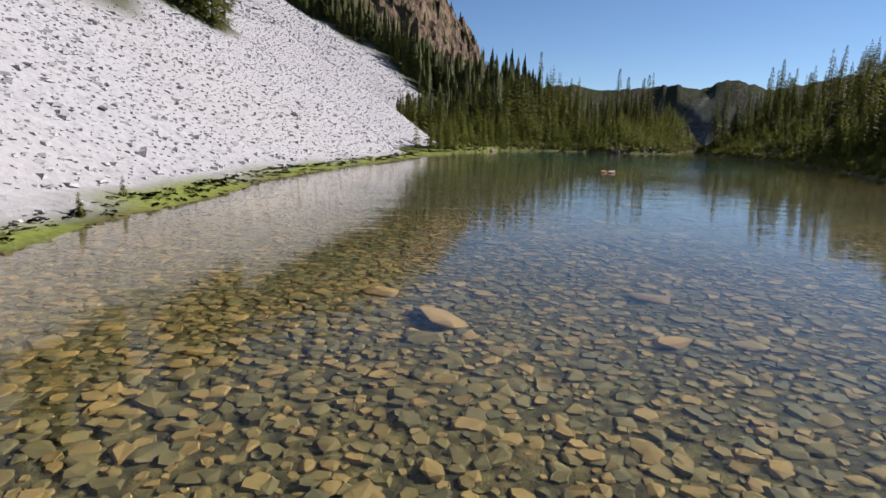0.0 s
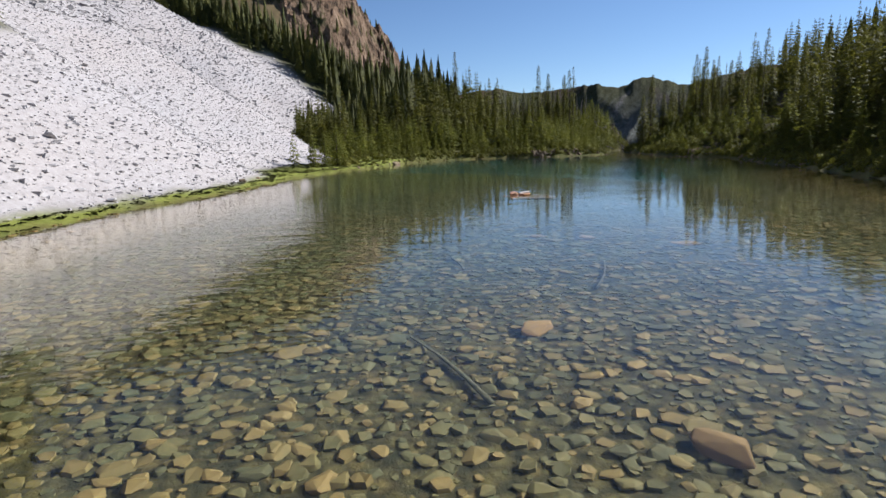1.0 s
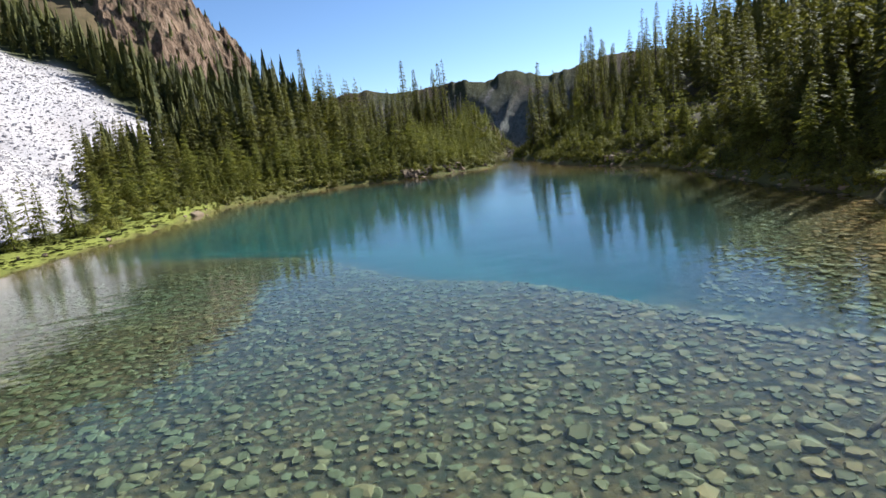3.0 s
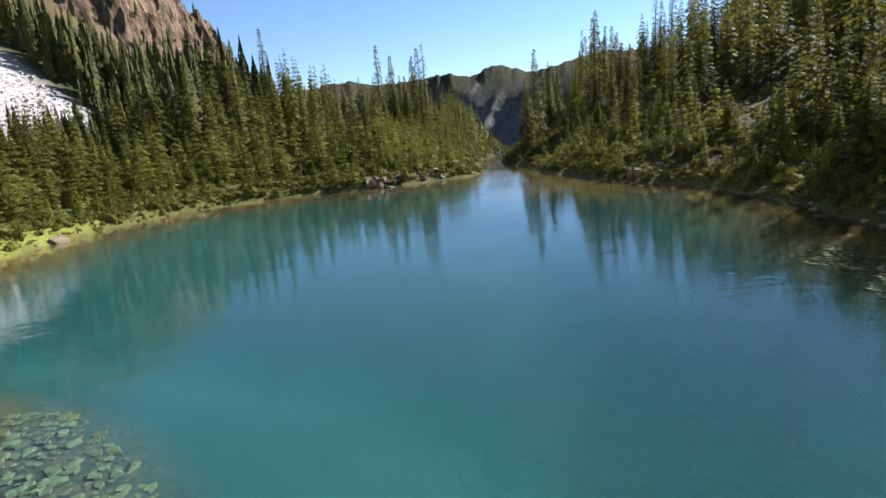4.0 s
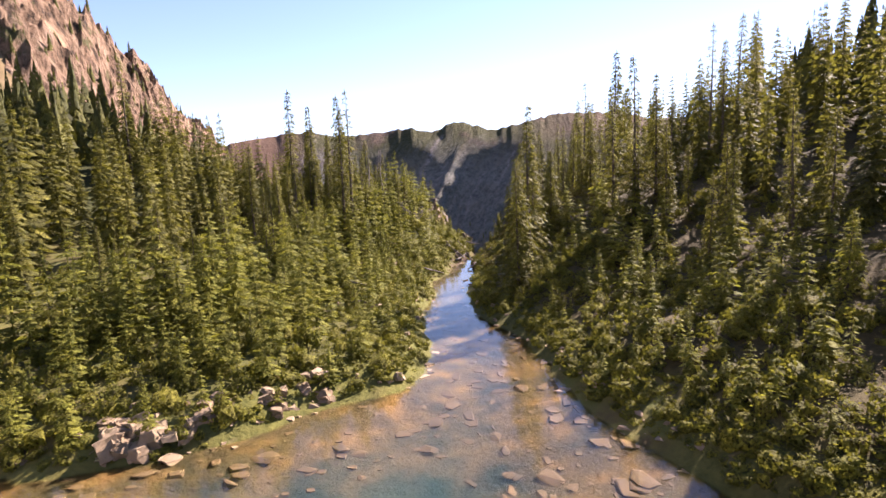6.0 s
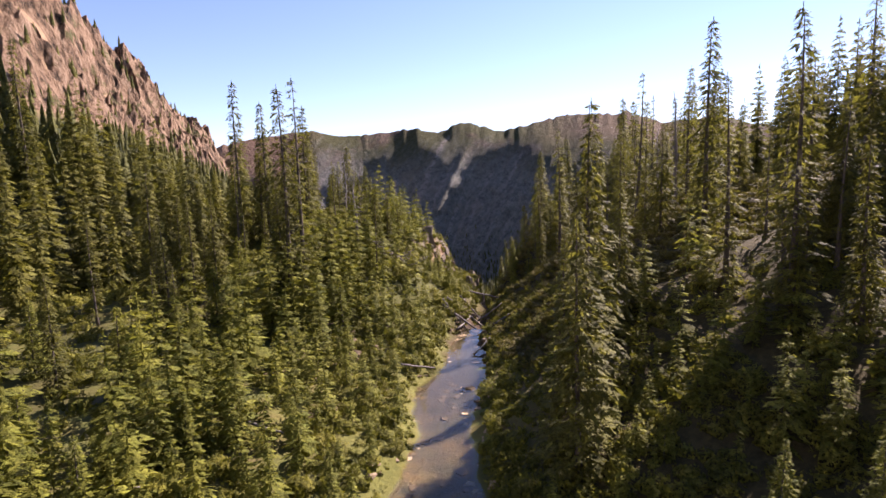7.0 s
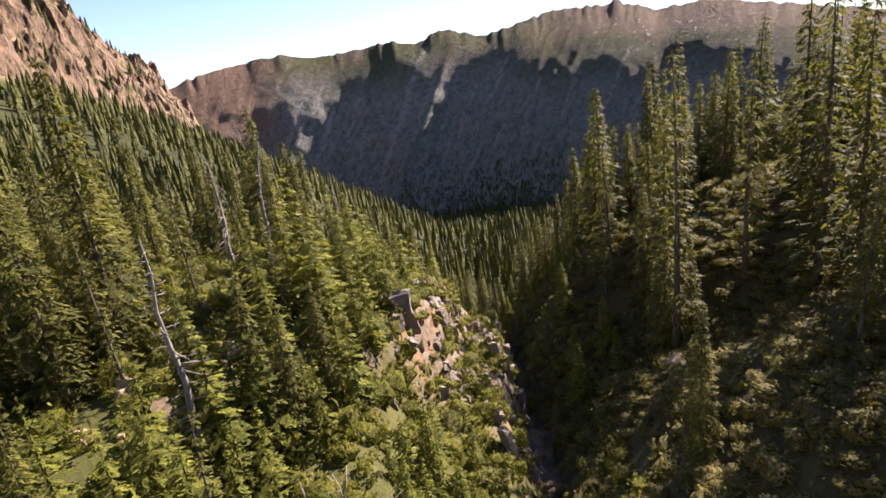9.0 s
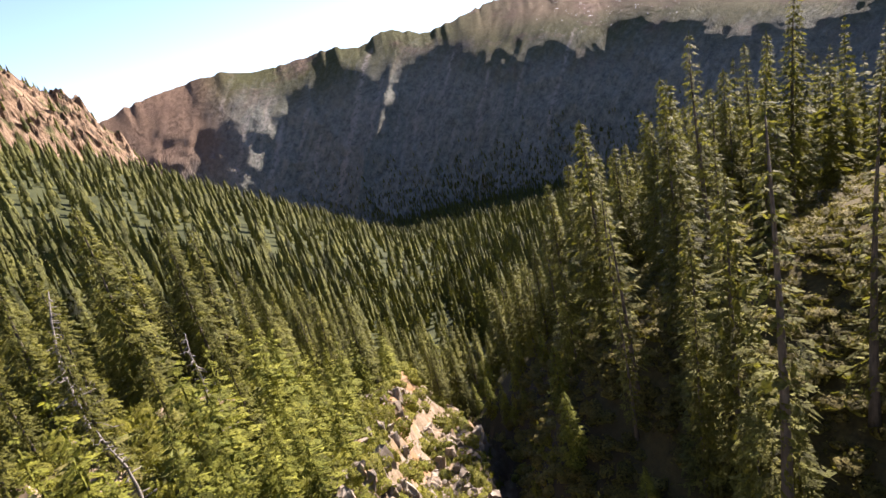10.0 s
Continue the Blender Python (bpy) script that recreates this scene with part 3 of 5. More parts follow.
    ai, ui = r.randint(130, 470, k), np.minimum((np.abs(r.normal(0.0, 0.15, k)) * nr).astype(int), nr - 1)
    keep = ui < 0.4 * nr
    ai, ui = ai[keep], ui[keep]
    spots = np.stack([X[ui, ai] + r.uniform(-3, 3, len(ai)), Y[ui, ai] + r.uniform(-3, 3, len(ai)), Z[ui, ai] - 1.0], -1)
    tagged(new("mountain", me), "rocky mountain ridge with forested lower slopes and pale gullies", "mountain", kind="structure")
    return spots


MOUNTAIN_SPOTS = far_mountain()


# ---- builders ----
def part(name, me, parent, label=""):
    ob = new(name, me)
    ob.parent = parent
    return tagged(ob, label) if label else ob


def holder(name, m=None):
    ob = new(name)
    ob.empty_display_size = 0.3
    if m is not None:
        ob.matrix_basis = m
    return ob


def tube(points, radii, sides=6):
    """Corners and triangles of a tapered tube along points."""
    pts, out, faces = [Vector(p) for p in points], [], []
    for k, p in enumerate(pts):
        way = (pts[min(k + 1, len(pts) - 1)] - pts[max(k - 1, 0)]).normalized()
        a = way.orthogonal().normalized()
        b_ = way.cross(a)
        for s in range(sides):
            w = 2 * math.pi * s / sides
            out.append(p + (a * math.cos(w) + b_ * math.sin(w)) * radii[k])
    for k in range(len(pts) - 1):
        for s in range(sides):
            i, j = k * sides + s, k * sides + (s + 1) % sides
            faces += [(i, j, j + sides), (i, j + sides, i + sides)]
    out.append(pts[0])
    out.append(pts[-1])
    for s in range(sides):
        faces.append(((s + 1) % sides, s, len(out) - 2))
        faces.append(((len(pts) - 1) * sides + s, (len(pts) - 1) * sides + (s + 1) % sides, len(out) - 1))
    return np.array([tuple(p) for p in out]), np.array(faces)


def joined(pieces):
    vs, fs, k = [], [], 0
    for v, f in pieces:
        vs.append(np.asarray(v, float))
        fs.append(np.asarray(f) + k)
        k += len(v)
    return np.concatenate(vs), np.concatenate(fs)


def crown_shape(rng, height, radius, count, segs, bare=0.06, droop=0.35, thin=1.0, gap=0.12):
    """Drooping boughs in whorls round the stem, each with sprays of needles on both sides. Kites of two triangles."""
    V, Fc = [], []

    def kite(a, tip, side, wide):
        k = len(V)
        mid = a * 0.42 + tip * 0.58
        V.extend((a, mid + side * wide, tip, mid - side * wide))
        Fc.extend(((k, k + 1, k + 2), (k, k + 2, k + 3)))

    down = np.array([0, 0, -1.0])
    tiers = max(6, count // 7)
    for i in range(count):
        u = (i + rng.rand()) / count
        u = 0.45 * (math.floor(u * tiers) + 0.5 * rng.rand()) / tiers + 0.55 * u
        u = bare + (1 - bare) * u ** 0.92
        if rng.rand() < gap:
            continue
        reach = radius * ((1 - u) ** 0.75) * (0.55 + 0.6 * rng.rand()) * (0.72 + 0.28 * min(1, u * 6)) + 0.015 * height * (1 - 0.7 * u)
        az = i * 2.399 + rng.rand() * 0.9
        out = np.array([math.cos(az), math.sin(az), 0.0])
        across = np.array([-math.sin(az), math.cos(az), 0.0])
        z0 = u * height
        dr = droop * (1.25 - u) * (0.7 + 0.6 * rng.rand())
        at = lambda s: out * reach * s + np.array([0, 0, z0 - dr * reach * s + 0.38 * dr * reach * s * s + 0.10 * reach * (1 - s) * u])
        wide = thin * (0.014 * height + 0.25 * reach)
        if segs <= 1:
            for sgn in ((-1, 1) if segs == 1 else ()):
                lift = np.array([0, 0, rng.uniform(-0.8, 0.8)])
                kite(at(0.05), at(1.0) + across * sgn * rng.uniform(0.12, 0.42) * reach + down * rng.uniform(0, 0.2) * reach, across + lift, wide * 0.42)
            if segs < 1:
                for f0, f1, sgn in ((0.0, 0.62, 1), (0.2, 0.85, -1), (0.45, 1.08, 0.3)):
                    kite(at(f0), at(f1) + across * sgn * rng.uniform(0.15, 0.4) * reach + down * rng.uniform(0, 0.25) * reach, across + np.array([0, 0, rng.uniform(-1, 1)]), wide * 0.36)
            continue
        kite(at(0.5), at(1.06), across + np.array([0, 0, rng.uniform(-0.3, 0.3)]), wide * 0.5)
        for s in range(segs):
            f = (s + 0.3 + 0.6 * rng.rand()) / segs * 0.94
            for sgn in (-1, 1):
                span = wide * (1.7 - 1.0 * f) * (0.6 + 0.8 * rng.rand())
                a = at(f)
                tip = a + (out * 0.7 + across * sgn * 0.75) * span + down * span * rng.uniform(0.1, 1.1)
                kite(a, tip, out * 0.5 - across * sgn * 0.4 + down * rng.uniform(-0.6, 0.6), span * 0.24)
    # leader
    top = np.array([0, 0, height])
    for k in range(3):
        w = k * 2.1
        kite(top * 0.955, top * 1.012, np.array([math.cos(w), math.sin(w), 0]), 0.03 * radius)
    return np.array(V), np.array(Fc)


def trunk_shape(rng, height, base, sides=6):
    k = 6
    bend = rng.uniform(-0.012, 0.012, 2) * height
    pts = [(bend[0] * math.sin(3 * t / k), bend[1] * math.sin(2.4 * t / k), -0.35 + (height * 0.985 + 0.35) * t / k) for t in range(k + 1)]
    return tube(pts, [base * (1.25 if t == 0 else 1) * (1 - 0.93 * t / k) for t in range(k + 1)], sides)


def conifer_kind(seed, height, radius, count, segs, label, mat, droop=0.35, thin=1.0, gap=0.12, bare=0.06):
    """One conifer with its trunk and crown, kept as the pattern that the others copy."""
    rng = np.random.RandomState(seed)
    tv, tf = trunk_shape(rng, height, 0.012 * height + 0.03)
    cv, cf = crown_shape(rng, height, radius, count, segs, bare, droop, thin, gap)
    return dict(height=height, trunk=mesh_from("trunk", tv, tf, BARK, True), crown=give_outward(mesh_from("crown", cv, cf, mat), outward_of(cv)), label=label)


def plant(kind, x, y, z, tall, turn, lean=(0, 0), name="conifer", group="forest conifers"):
    s = tall / kind["height"]
    m = pose(x, y, z, lean[0], lean[1], turn) @ Matrix.Diagonal((s * kind.get("fat", 1), s * kind.get("fat", 1), s, 1))
    ob = holder(name, m)
    part("trunk", kind["trunk"], ob)
    part("crown", kind["crown"], ob)
    return tagged(ob, kind["label"], "conifer", group)


def many(name, patterns, spots, mat, label, category, smoothed=False):
    """One object of many: patterns are (corners, triangles), spots rows of x, y, z, size, height, turn, pattern."""
    V, Fc, O, k = [], [], [], 0
    spots = np.asarray(spots, float)
    for i, (pv, pf) in enumerate(patterns):
        s = spots[spots[:, 6] == i]
        if not len(s):
            continue
        c, sn = np.cos(s[:, 5])[:, None], np.sin(s[:, 5])[:, None]
        x, y, z = pv[:, 0][None], pv[:, 1][None], pv[:, 2][None]
        w = np.stack([(x * c - y * sn) * s[:, 3:4] + s[:, 0:1], (x * sn + y * c) * s[:, 3:4] + s[:, 1:2], z * s[:, 4:5] + s[:, 2:3]], -1)
        V.append(w.reshape(-1, 3))
        o = outward_of(pv)
        O.append(np.stack([o[:, 0][None] * c - o[:, 1][None] * sn, o[:, 0][None] * sn + o[:, 1][None] * c, np.repeat(o[:, 2][None], len(s), 0)], -1).reshape(-1, 3))
        Fc.append((pf[None] + (np.arange(len(s)) * len(pv))[:, None, None] + k).reshape(-1, 3))
        k += len(s) * len(pv)
    me = mesh_from(name, np.concatenate(V), np.concatenate(Fc), mat, smoothed)
    if mat in FOLIAGE:
        give_outward(me, np.concatenate(O))
    return tagged(new(name, me), label, category, kind="stuff")


def slab(rng, flat):
    """A blocky stone of six faces, about one across, with uneven corners."""
    v = np.array([(sx * (1 - 0.14 * (sz > 0)), sy * (1 - 0.14 * (sz > 0)), sz) for sz in (-1, 1) for sx, sy in ((-1, -1), (1, -1), (1, 1), (-1, 1))], float) * 0.5
    v = (v + rng.uniform(-0.24, 0.24, v.shape)) * np.array(flat)
    q = np.array([(3, 2, 1, 0), (4, 5, 6, 7), (0, 1, 5, 4), (1, 2, 6, 5), (2, 3, 7, 6), (3, 0, 4, 7)])
    return v, np.concatenate([q[:, [0, 1, 2]], q[:, [0, 2, 3]]])


def hull(rng, points, flat=(1, 1, 1)):
    """An angular stone, about one across, as corners and triangles."""
    bm = bmesh.new()
    for _ in range(points):
        v = rng.normal(size=3)
        v /= np.linalg.norm(v)
        v = np.sign(v) * np.abs(v) ** 0.75
        bm.verts.new(v * np.array(flat) * 0.5 * rng.uniform(0.85, 1.1))
    got = bmesh.ops.convex_hull(bm, input=bm.verts)
    bmesh.ops.delete(bm, geom=list({g for g in got["geom_interior"] + got["geom_unused"] if isinstance(g, bmesh.types.BMVert)}), context="VERTS")
    bm.verts.ensure_lookup_table()
    bmesh.ops.triangulate(bm, faces=bm.faces)
    bm.verts.index_update()
    v, f = np.array([tuple(p.co) for p in bm.verts]), np.array([[p.index for p in q.verts] for q in bm.faces])
    bm.free()
    return v, f


def rounded_rock(rng, points, flat, bevel, mat, name="rock"):
    """A larger stone with worn edges."""
    v, f = hull(rng, points, flat)
    bm = bmesh.new()
    vs = [bm.verts.new(p) for p in v]
    for t in f:
        bm.faces.new([vs[i] for i in t])
    bmesh.ops.dissolve_limit(bm, angle_limit=radians(9), verts=bm.verts, edges=bm.edges)
    bmesh.ops.bevel(bm, geom=list(bm.edges), offset=bevel, segments=2, affect="EDGES", profile=0.6)
    me = bpy.data.meshes.new(name)
    bm.to_mesh(me)
    bm.free()
    me.materials.append(mat)
    return me


# ---- forest ----
KINDS = [
    conifer_kind(11, 14, 1.7, 205, 3, "tall narrow dark green subalpine fir in the forest", NEEDLES, 0.50),
    conifer_kind(12, 15, 2.05, 215, 3, "tall green fir with drooping boughs in the forest", NEEDLES, 0.42, 1.05),
    conifer_kind(13, 13, 1.5, 190, 3, "slender spire-shaped fir with a thin top", NEEDLES, 0.55, 0.9, 0.2),
    conifer_kind(14, 12, 2.2, 200, 3, "broad green spruce with layered boughs", NEEDLES, 0.34, 1.1, 0.1),
    conifer_kind(15, 15, 1.4, 170, 3, "sparse old fir with gaps between boughs", NEEDLES, 0.6, 0.9, 0.4, 0.12),
]
YOUNGS = [
    conifer_kind(21, 5, 1.1, 120, 4, "young yellow-green fir on the lake shore", YOUNG, 0.25, 1.1, 0.05, 0.02),
    conifer_kind(22, 4, 1.0, 110, 4, "small bushy light green fir", YOUNG, 0.2, 1.2, 0.05, 0.02),
]
_r = np.random.RandomState(31)


def mid_tree(k, count=110, segs=1):
    """A simpler conifer, one high."""
    v, f = joined([crown_shape(np.random.RandomState(40 + k), 13, 1.65 + 0.25 * (k % 3), count, segs, 0.03, 0.62, 1.35, 0.05), tube([(0, 0, -0.5), (0, 0, 12.4)], [0.13, 0.02], 3)])
    return v / 13, f


MID = [mid_tree(k) for k in range(5)]
FINE = [mid_tree(k, 150, 0) for k in range(5)]
SMALL = []
for k in range(4):
    v, f = joined([crown_shape(np.random.RandomState(50 + k), 4, 0.95, 75, 1, 0.02, 0.35, 1.3, 0.08), tube([(0, 0, -0.2), (0, 0, 3.6)], [0.06, 0.02], 3)])
    SMALL.append((v / 4, f))


def far_tree(rng, tiers=5, sides=5, star=0.0):
    """A distant conifer: ragged skirts, one over the other."""
    V, Fc = [], []
    for t in range(tiers):
        z0, z1 = t / tiers * 0.92, min(1.0, (t + 1.75) / tiers)
        r = 0.15 * (1 - t / tiers) ** 0.8 + 0.012
        k = len(V)
        V.append((0, 0, z1))
        for s in range(sides):
            w = 2 * math.pi * (s + rng.rand() * 0.6) / sides
            q = r * rng.uniform(0.75, 1.2) * (1 - star * (s % 2))
            V.append((q * math.cos(w), q * math.sin(w), z0 - rng.rand() * 0.05))
        for s in range(sides):
            Fc.append((k, k + 1 + s, k + 1 + (s + 1) % sides))
    return np.array(V), np.array(Fc)


FAR = [far_tree(np.random.RandomState(60 + k)) for k in range(4)]
HILL = [far_tree(np.random.RandomState(65 + k), 7, 6, 0.5) for k in range(4)]
SPECK = [far_tree(np.random.RandomState(70 + k), 2, 4) for k in range(3)]


def scatter(rng, x0, x1, y0, y1, gap):
    """Jittered places, about gap apart."""
    nx, ny = int((x1 - x0) / gap), int((y1 - y0) / gap)
    i, j = np.meshgrid(np.arange(nx), np.arange(ny))
    x = x0 + (i + 0.5 + rng.uniform(-0.48, 0.48, i.shape)) * gap
    y = y0 + (j + 0.5 + rng.uniform(-0.48, 0.48, i.shape)) * gap
    return x.ravel(), y.ravel()


def near_line(x, y):
    """Distance from the flight line's stretch of lake and ravine."""
    line = np.array([(2, -8), (14, 30), (30, 70), (56, 123), (78, 165), (96, 203)], float)
    best = np.full(x.shape, 1e9)
    for (ax, ay), (bx, by) in zip(line[:-1], line[1:]):
        ex, ey = bx - ax, by - ay
        t = np.clip(((x - ax) * ex + (y - ay) * ey) / (ex * ex + ey * ey), 0, 1)
        best = np.minimum(best, np.hypot(x - ax - t * ex, y - ay - t * ey))
    return best


def forest():
    rng = np.random.RandomState(7)
    x, y = scatter(rng, -150, 190, -10, 330, 2.9)
    z, c = land(x, y)
    d, side, q = c["dist"], c["side"], c["q"]
    edge = np.where((side > 0) & (y < 132) & (y > 97), 4.5, np.where(side > 0, 1.0, 2.0)) + 1.2 * wave(x, y, 8)
    edge = np.where(q > 62, -1.5, np.where(q > 34, 0.8, edge))
    keep = (d > edge + 0.9 * c["shelf"]) & ~((side < 0) & (q > 12) & (q < 60) & (d < 9.5)) & (c["scree"] < 0.25) & (c["meadow"] < 0.6)
    dens = 0.56 + 0.40 * wave(x, y, 16)
    leftish = side < 0
    # open spots: mossy bank left of the outlet, heath on the right ridge, clearings by the ravine
    open_spot = np.zeros(x.shape)
    for ox, oy, ro in ((40, 123, 4), (84, 197, 8), (80, 205, 7), (90, 171, 8), (97, 180, 9), (72, 192, 7), (68, 191, 5), (61, 155, 9), (55, 150, 4), (80, 149, 7), (85, 156, 7), (91, 164, 6), (100, 186, 7), (101, 177, 7), (107, 181, 6), (62, 97, 4), (72, 212, 6), (50, 128, 4), (66.5, 179.3, 4.0), (77.5, 203.2, 6.0), (74.5, 201.0, 4.0), (56.4, 149.7, 4.5), (48.6, 151.9, 4.0), (63.4, 176.5, 3.0)):
        open_spot = np.maximum(open_spot, 1 - smooth(ro * 0.6, ro * 1.2, np.hypot(x - ox, y - oy)))
    dens = dens * (1 - 0.9 * open_spot) * np.where(leftish, 1.0, np.where((y > 140) & (d < 15) & (q < 27), np.where(d < 8, 0.62, 0.3), np.where((y > 97) & (y < 138) & (d < 16), 0.5, 0.9)))
    dens = np.where((side > 0) & (q > -5) & (q < 48) & (d > 12) & (d < 40), np.where(q > 8, 0.18, 0.34) + 0.2 * wave(x, y, 9), dens)
    dens = np.where((side > 0) & (q > 24) & (q < 75) & (d < 12), 0.7, dens)
    dens = np.maximum(dens, 0.85 * smooth(34, 60, q) * (1 - open_spot))
    dens = np.where((side < 0) & (y < 100) & (z > 8), 0.95, dens)
    dens = np.where((side < 0) & (q > -12) & (q < 42) & (d < 45), np.minimum(dens, 0.56), dens)
    dens = np.where((side > 0) & (y < 97) & (d > 3), 0.97, dens)
    dens = np.where((side < 0) & (y > 150) & (x < 12), 0.97, dens)
    dens = np.where((side < 0) & (y > 96) & (q < 10) & (d < 32), np.where(d < 14, 0.30, 0.42) + 0.2 * wave(x, y, 10), dens)
    shorey = smooth(0, 7, d)
    keep &= rng.rand(len(x)) < dens * (0.55 + 0.45 * shorey) * (1 - 0.9 * c["crag"])
    keep &= (near_line(x, y) > np.where(y > 100, 3.5, 0)) & (np.abs(np.degrees(np.arctan2(x - 2, y + 20))) < 56) & ~((side > 45) & (y < 140))
    x, y, z, d, side, q = (v[keep] for v in (x, y, z, d, side, q))
    tall = np.where(side < 0, 2.6 + 0.52 * np.clip(d - 2, 0, 22) + 0.03 * np.clip(d - 24, 0, 70), np.where((y > 90) & (y < 134), np.where(d < 13, 1.3 + 0.2 * d, 6 + 0.4 * np.clip(d - 13, 0, 18)), 2.8 + 0.75 * np.clip(d - 1, 0, 14))) * rng.uniform(0.72, 1.18, len(x))
    tall = np.where(rng.rand(len(x)) < 0.16, tall * 0.5, tall)
    tall = np.where((side > 0) & (q > 10) & (d > 8), np.maximum(tall, 12 * rng.uniform(0.7, 1.25, len(x))), tall)
    tall = np.where((side > 0) & (q > -16) & (q < 27) & (d > 8) & (d < 15), tall * 0.6, tall)
    tall = np.where(q > 30, np.maximum(tall, 8 * rng.uniform(0.6, 1.25, len(x))), tall)
    tall = np.where((side > 0) & (q > 20) & (q < 70) & (d < 6.5), rng.uniform(2.5, 5.5, len(x)), tall)
    tall = np.where((side < 0) & (y > 98) & (y < 155) & (d < 45), np.minimum(tall, np.where(d < 13, 1.2 + 0.16 * d, 1.8 + 0.23 * d) * rng.uniform(0.6, 1.3, len(x))), tall)
    tall = np.where((side < 0) & (q > -12) & (q < 42) & (d < 45), np.minimum(tall, (4.3 + 0.22 * d) * rng.uniform(0.5, 1.4, len(x))), tall)
    tall = np.where((side < 0) & (x < 4) & (y > 150), tall * (1 - 0.3 * (1 - smooth(4, 26, y - 219 + 0.47 * (x + 22)))), tall)
    tall = np.clip(tall, 1.6, 20)
    prox = near_line(x, y)
    order = np.argsort(prox + 200 * (y < 20) - 9 * (y > 135) - 5 * ((side > 0) & (y > 92) & (y < 125)))
    for n, i in enumerate(order[:290]):
        kinds = YOUNGS if tall[i] < 5.2 else KINDS
        k = kinds[rng.randint(len(kinds))]
        plant(k, x[i], y[i], z[i] - 0.1, tall[i], rng.uniform(0, 360), rng.uniform(-2, 2, 2), group="young firs" if tall[i] < 5.2 else "forest conifers")
    # trees that stand out on the skyline: x, y, height of the tip, kind
    for tx, ty, tip, k in ((68.3, 135.1, 17.2, 0), (76.1, 130.6, 20.8, 2), (82.0, 134.0, 20.1, 0), (79.0, 133.0, 18.2, 4), (55.2, 184.7, 25.9, 2), (62.7, 182.4, 22.9, 1), (58.0, 183.6, 23.4, 0), (31.0, 198.6, 32.6, 2), (57.3, 160.8, 21.6, 2), (58.6, 161.4, 22.4, 4),
                           (94.0, 175.2, 19.6, 4), (72.6, 192.0, 16.0, 0), (100.5, 170.5, 23.0, 2), (104.0, 172.0, 22.0, 4), (97.5, 163.0, 21.5, 2), (107.0, 176.0, 23.5, 0), (64.5, 131.0, 12.5, 3)):
        tz = float(land(np.array([tx]), np.array([ty]))[0][0])
        plant(KINDS[k], tx, ty, tz - 0.1, tip - tz, 57 * tx, (0, 0))
    rest = order[300:]
    cut = np.where(side[rest] > 0, np.where(y[rest] > 125, 52, 46), np.where(y[rest] > 165, 58, 98))
    near = rest[prox[rest] < cut]
    off = rest[prox[rest] >= cut]
    rows = lambda ids: np.stack([x[ids], y[ids], z[ids] - 0.1, tall[ids] * rng.uniform(0.85, 1.15, len(ids)) * np.where(tall[ids] < 6, 1.6, 1.0), tall[ids], rng.uniform(0, 6.28, len(ids)), rng.randint(0, 4, len(ids))], -1)
    close = (prox[near] < 40) & (y[near] > 118)
    low = tall[near] < 6.0
    many("young_forest", FINE, rows(near[low]), YOUNG, "light green young firs behind the shores and on the slopes", "young trees")
    near, close = near[~low], close[~low]
    many("ravine_forest", FINE, rows(near[close]), NEEDLES, "green conifers on the slopes beside the ravine", "forest")
    near = near[~close]
    many("conifer_forest", MID, rows(near), NEEDLES, "dense stand of dark green conifers on the slopes", "forest")
    many("hillside_forest", HILL, rows(off), FAR_NEEDLES, "conifer forest climbing the hillside above the lake", "forest")
    # young growth along the shores and the outlet
    x, y = scatter(rng, -5, 110, 36, 215, 1.7)
    z, c = land(x, y)
    d, side = c["dist"], c["side"]
    keep = (d > 0.7) & (d < np.where(side < 0, 15, np.where(y < 140, 15, 9))) & ((side > 0) | (y > 80)) & (c["scree"] < 0.2) & (d > c["shelf"]) & ~((y > 150) & (side > 0)) & ~((y > 172) & (d < 8)) & (rng.rand(len(x)) < 0.62 + 0.45 * wave(x, y, 5) + 0.2 * (side < 0)) & (near_line(x, y) > np.where(y > 118, 2.5, 0))
    x, y, z, d = (v[keep] for v in (x, y, z, d))
    t = np.where(side[keep] < 0, 1.9 + 0.30 * d, 1.2 + 0.22 * d) * rng.uniform(0.5, 1.4, len(x))
    many("young_conifers", SMALL, np.stack([x, y, z - 0.05, t * rng.uniform(0.8, 1.2, len(x)), t, rng.uniform(0, 6.28, len(x)), rng.randint(0, 4, len(x))], -1), YOUNG, "light green young conifers along the lake shore", "young trees")
    # woods behind the right shore
    x, y = scatter(rng, 20, 190, -200, 150, 4.4)
    z, c = land(x, y)
    keep = (c["side"] > 0) & (c["dist"] > 4) & (rng.rand(len(x)) < 0.8) & ((c["side"] > 45) | (y < -10) | (np.abs(np.degrees(np.arctan2(x - 2, y + 20))) > 56))
    x, y, z = x[keep], y[keep], z[keep]
    t = rng.uniform(6, 13, len(x))
    many("lakeside_forest", FAR, np.stack([x, y, z - 0.3, t * 1.2, t, rng.uniform(0, 6.28, len(x)), rng.randint(0, 4, len(x))], -1), FAR_NEEDLES, "conifer forest behind the lake shore", "forest")
    # hillside beyond, and the valley
    x, y = scatter(rng, -420, 560, -60, 760, 6.4)
    z, c = land(x, y)
    out = ~((x > -150) & (x < 190) & (y > -60) & (y < 330))
    bearing = np.degrees(np.arctan2(x - 40, y - 60))
    keep = out & ((c["dist"] > 3) | (y > 250)) & (c["scree"] < 0.3) & (rng.rand(len(x)) < 0.82 - 0.3 * c["crag"]) & (bearing > -50) & (bearing < 75)
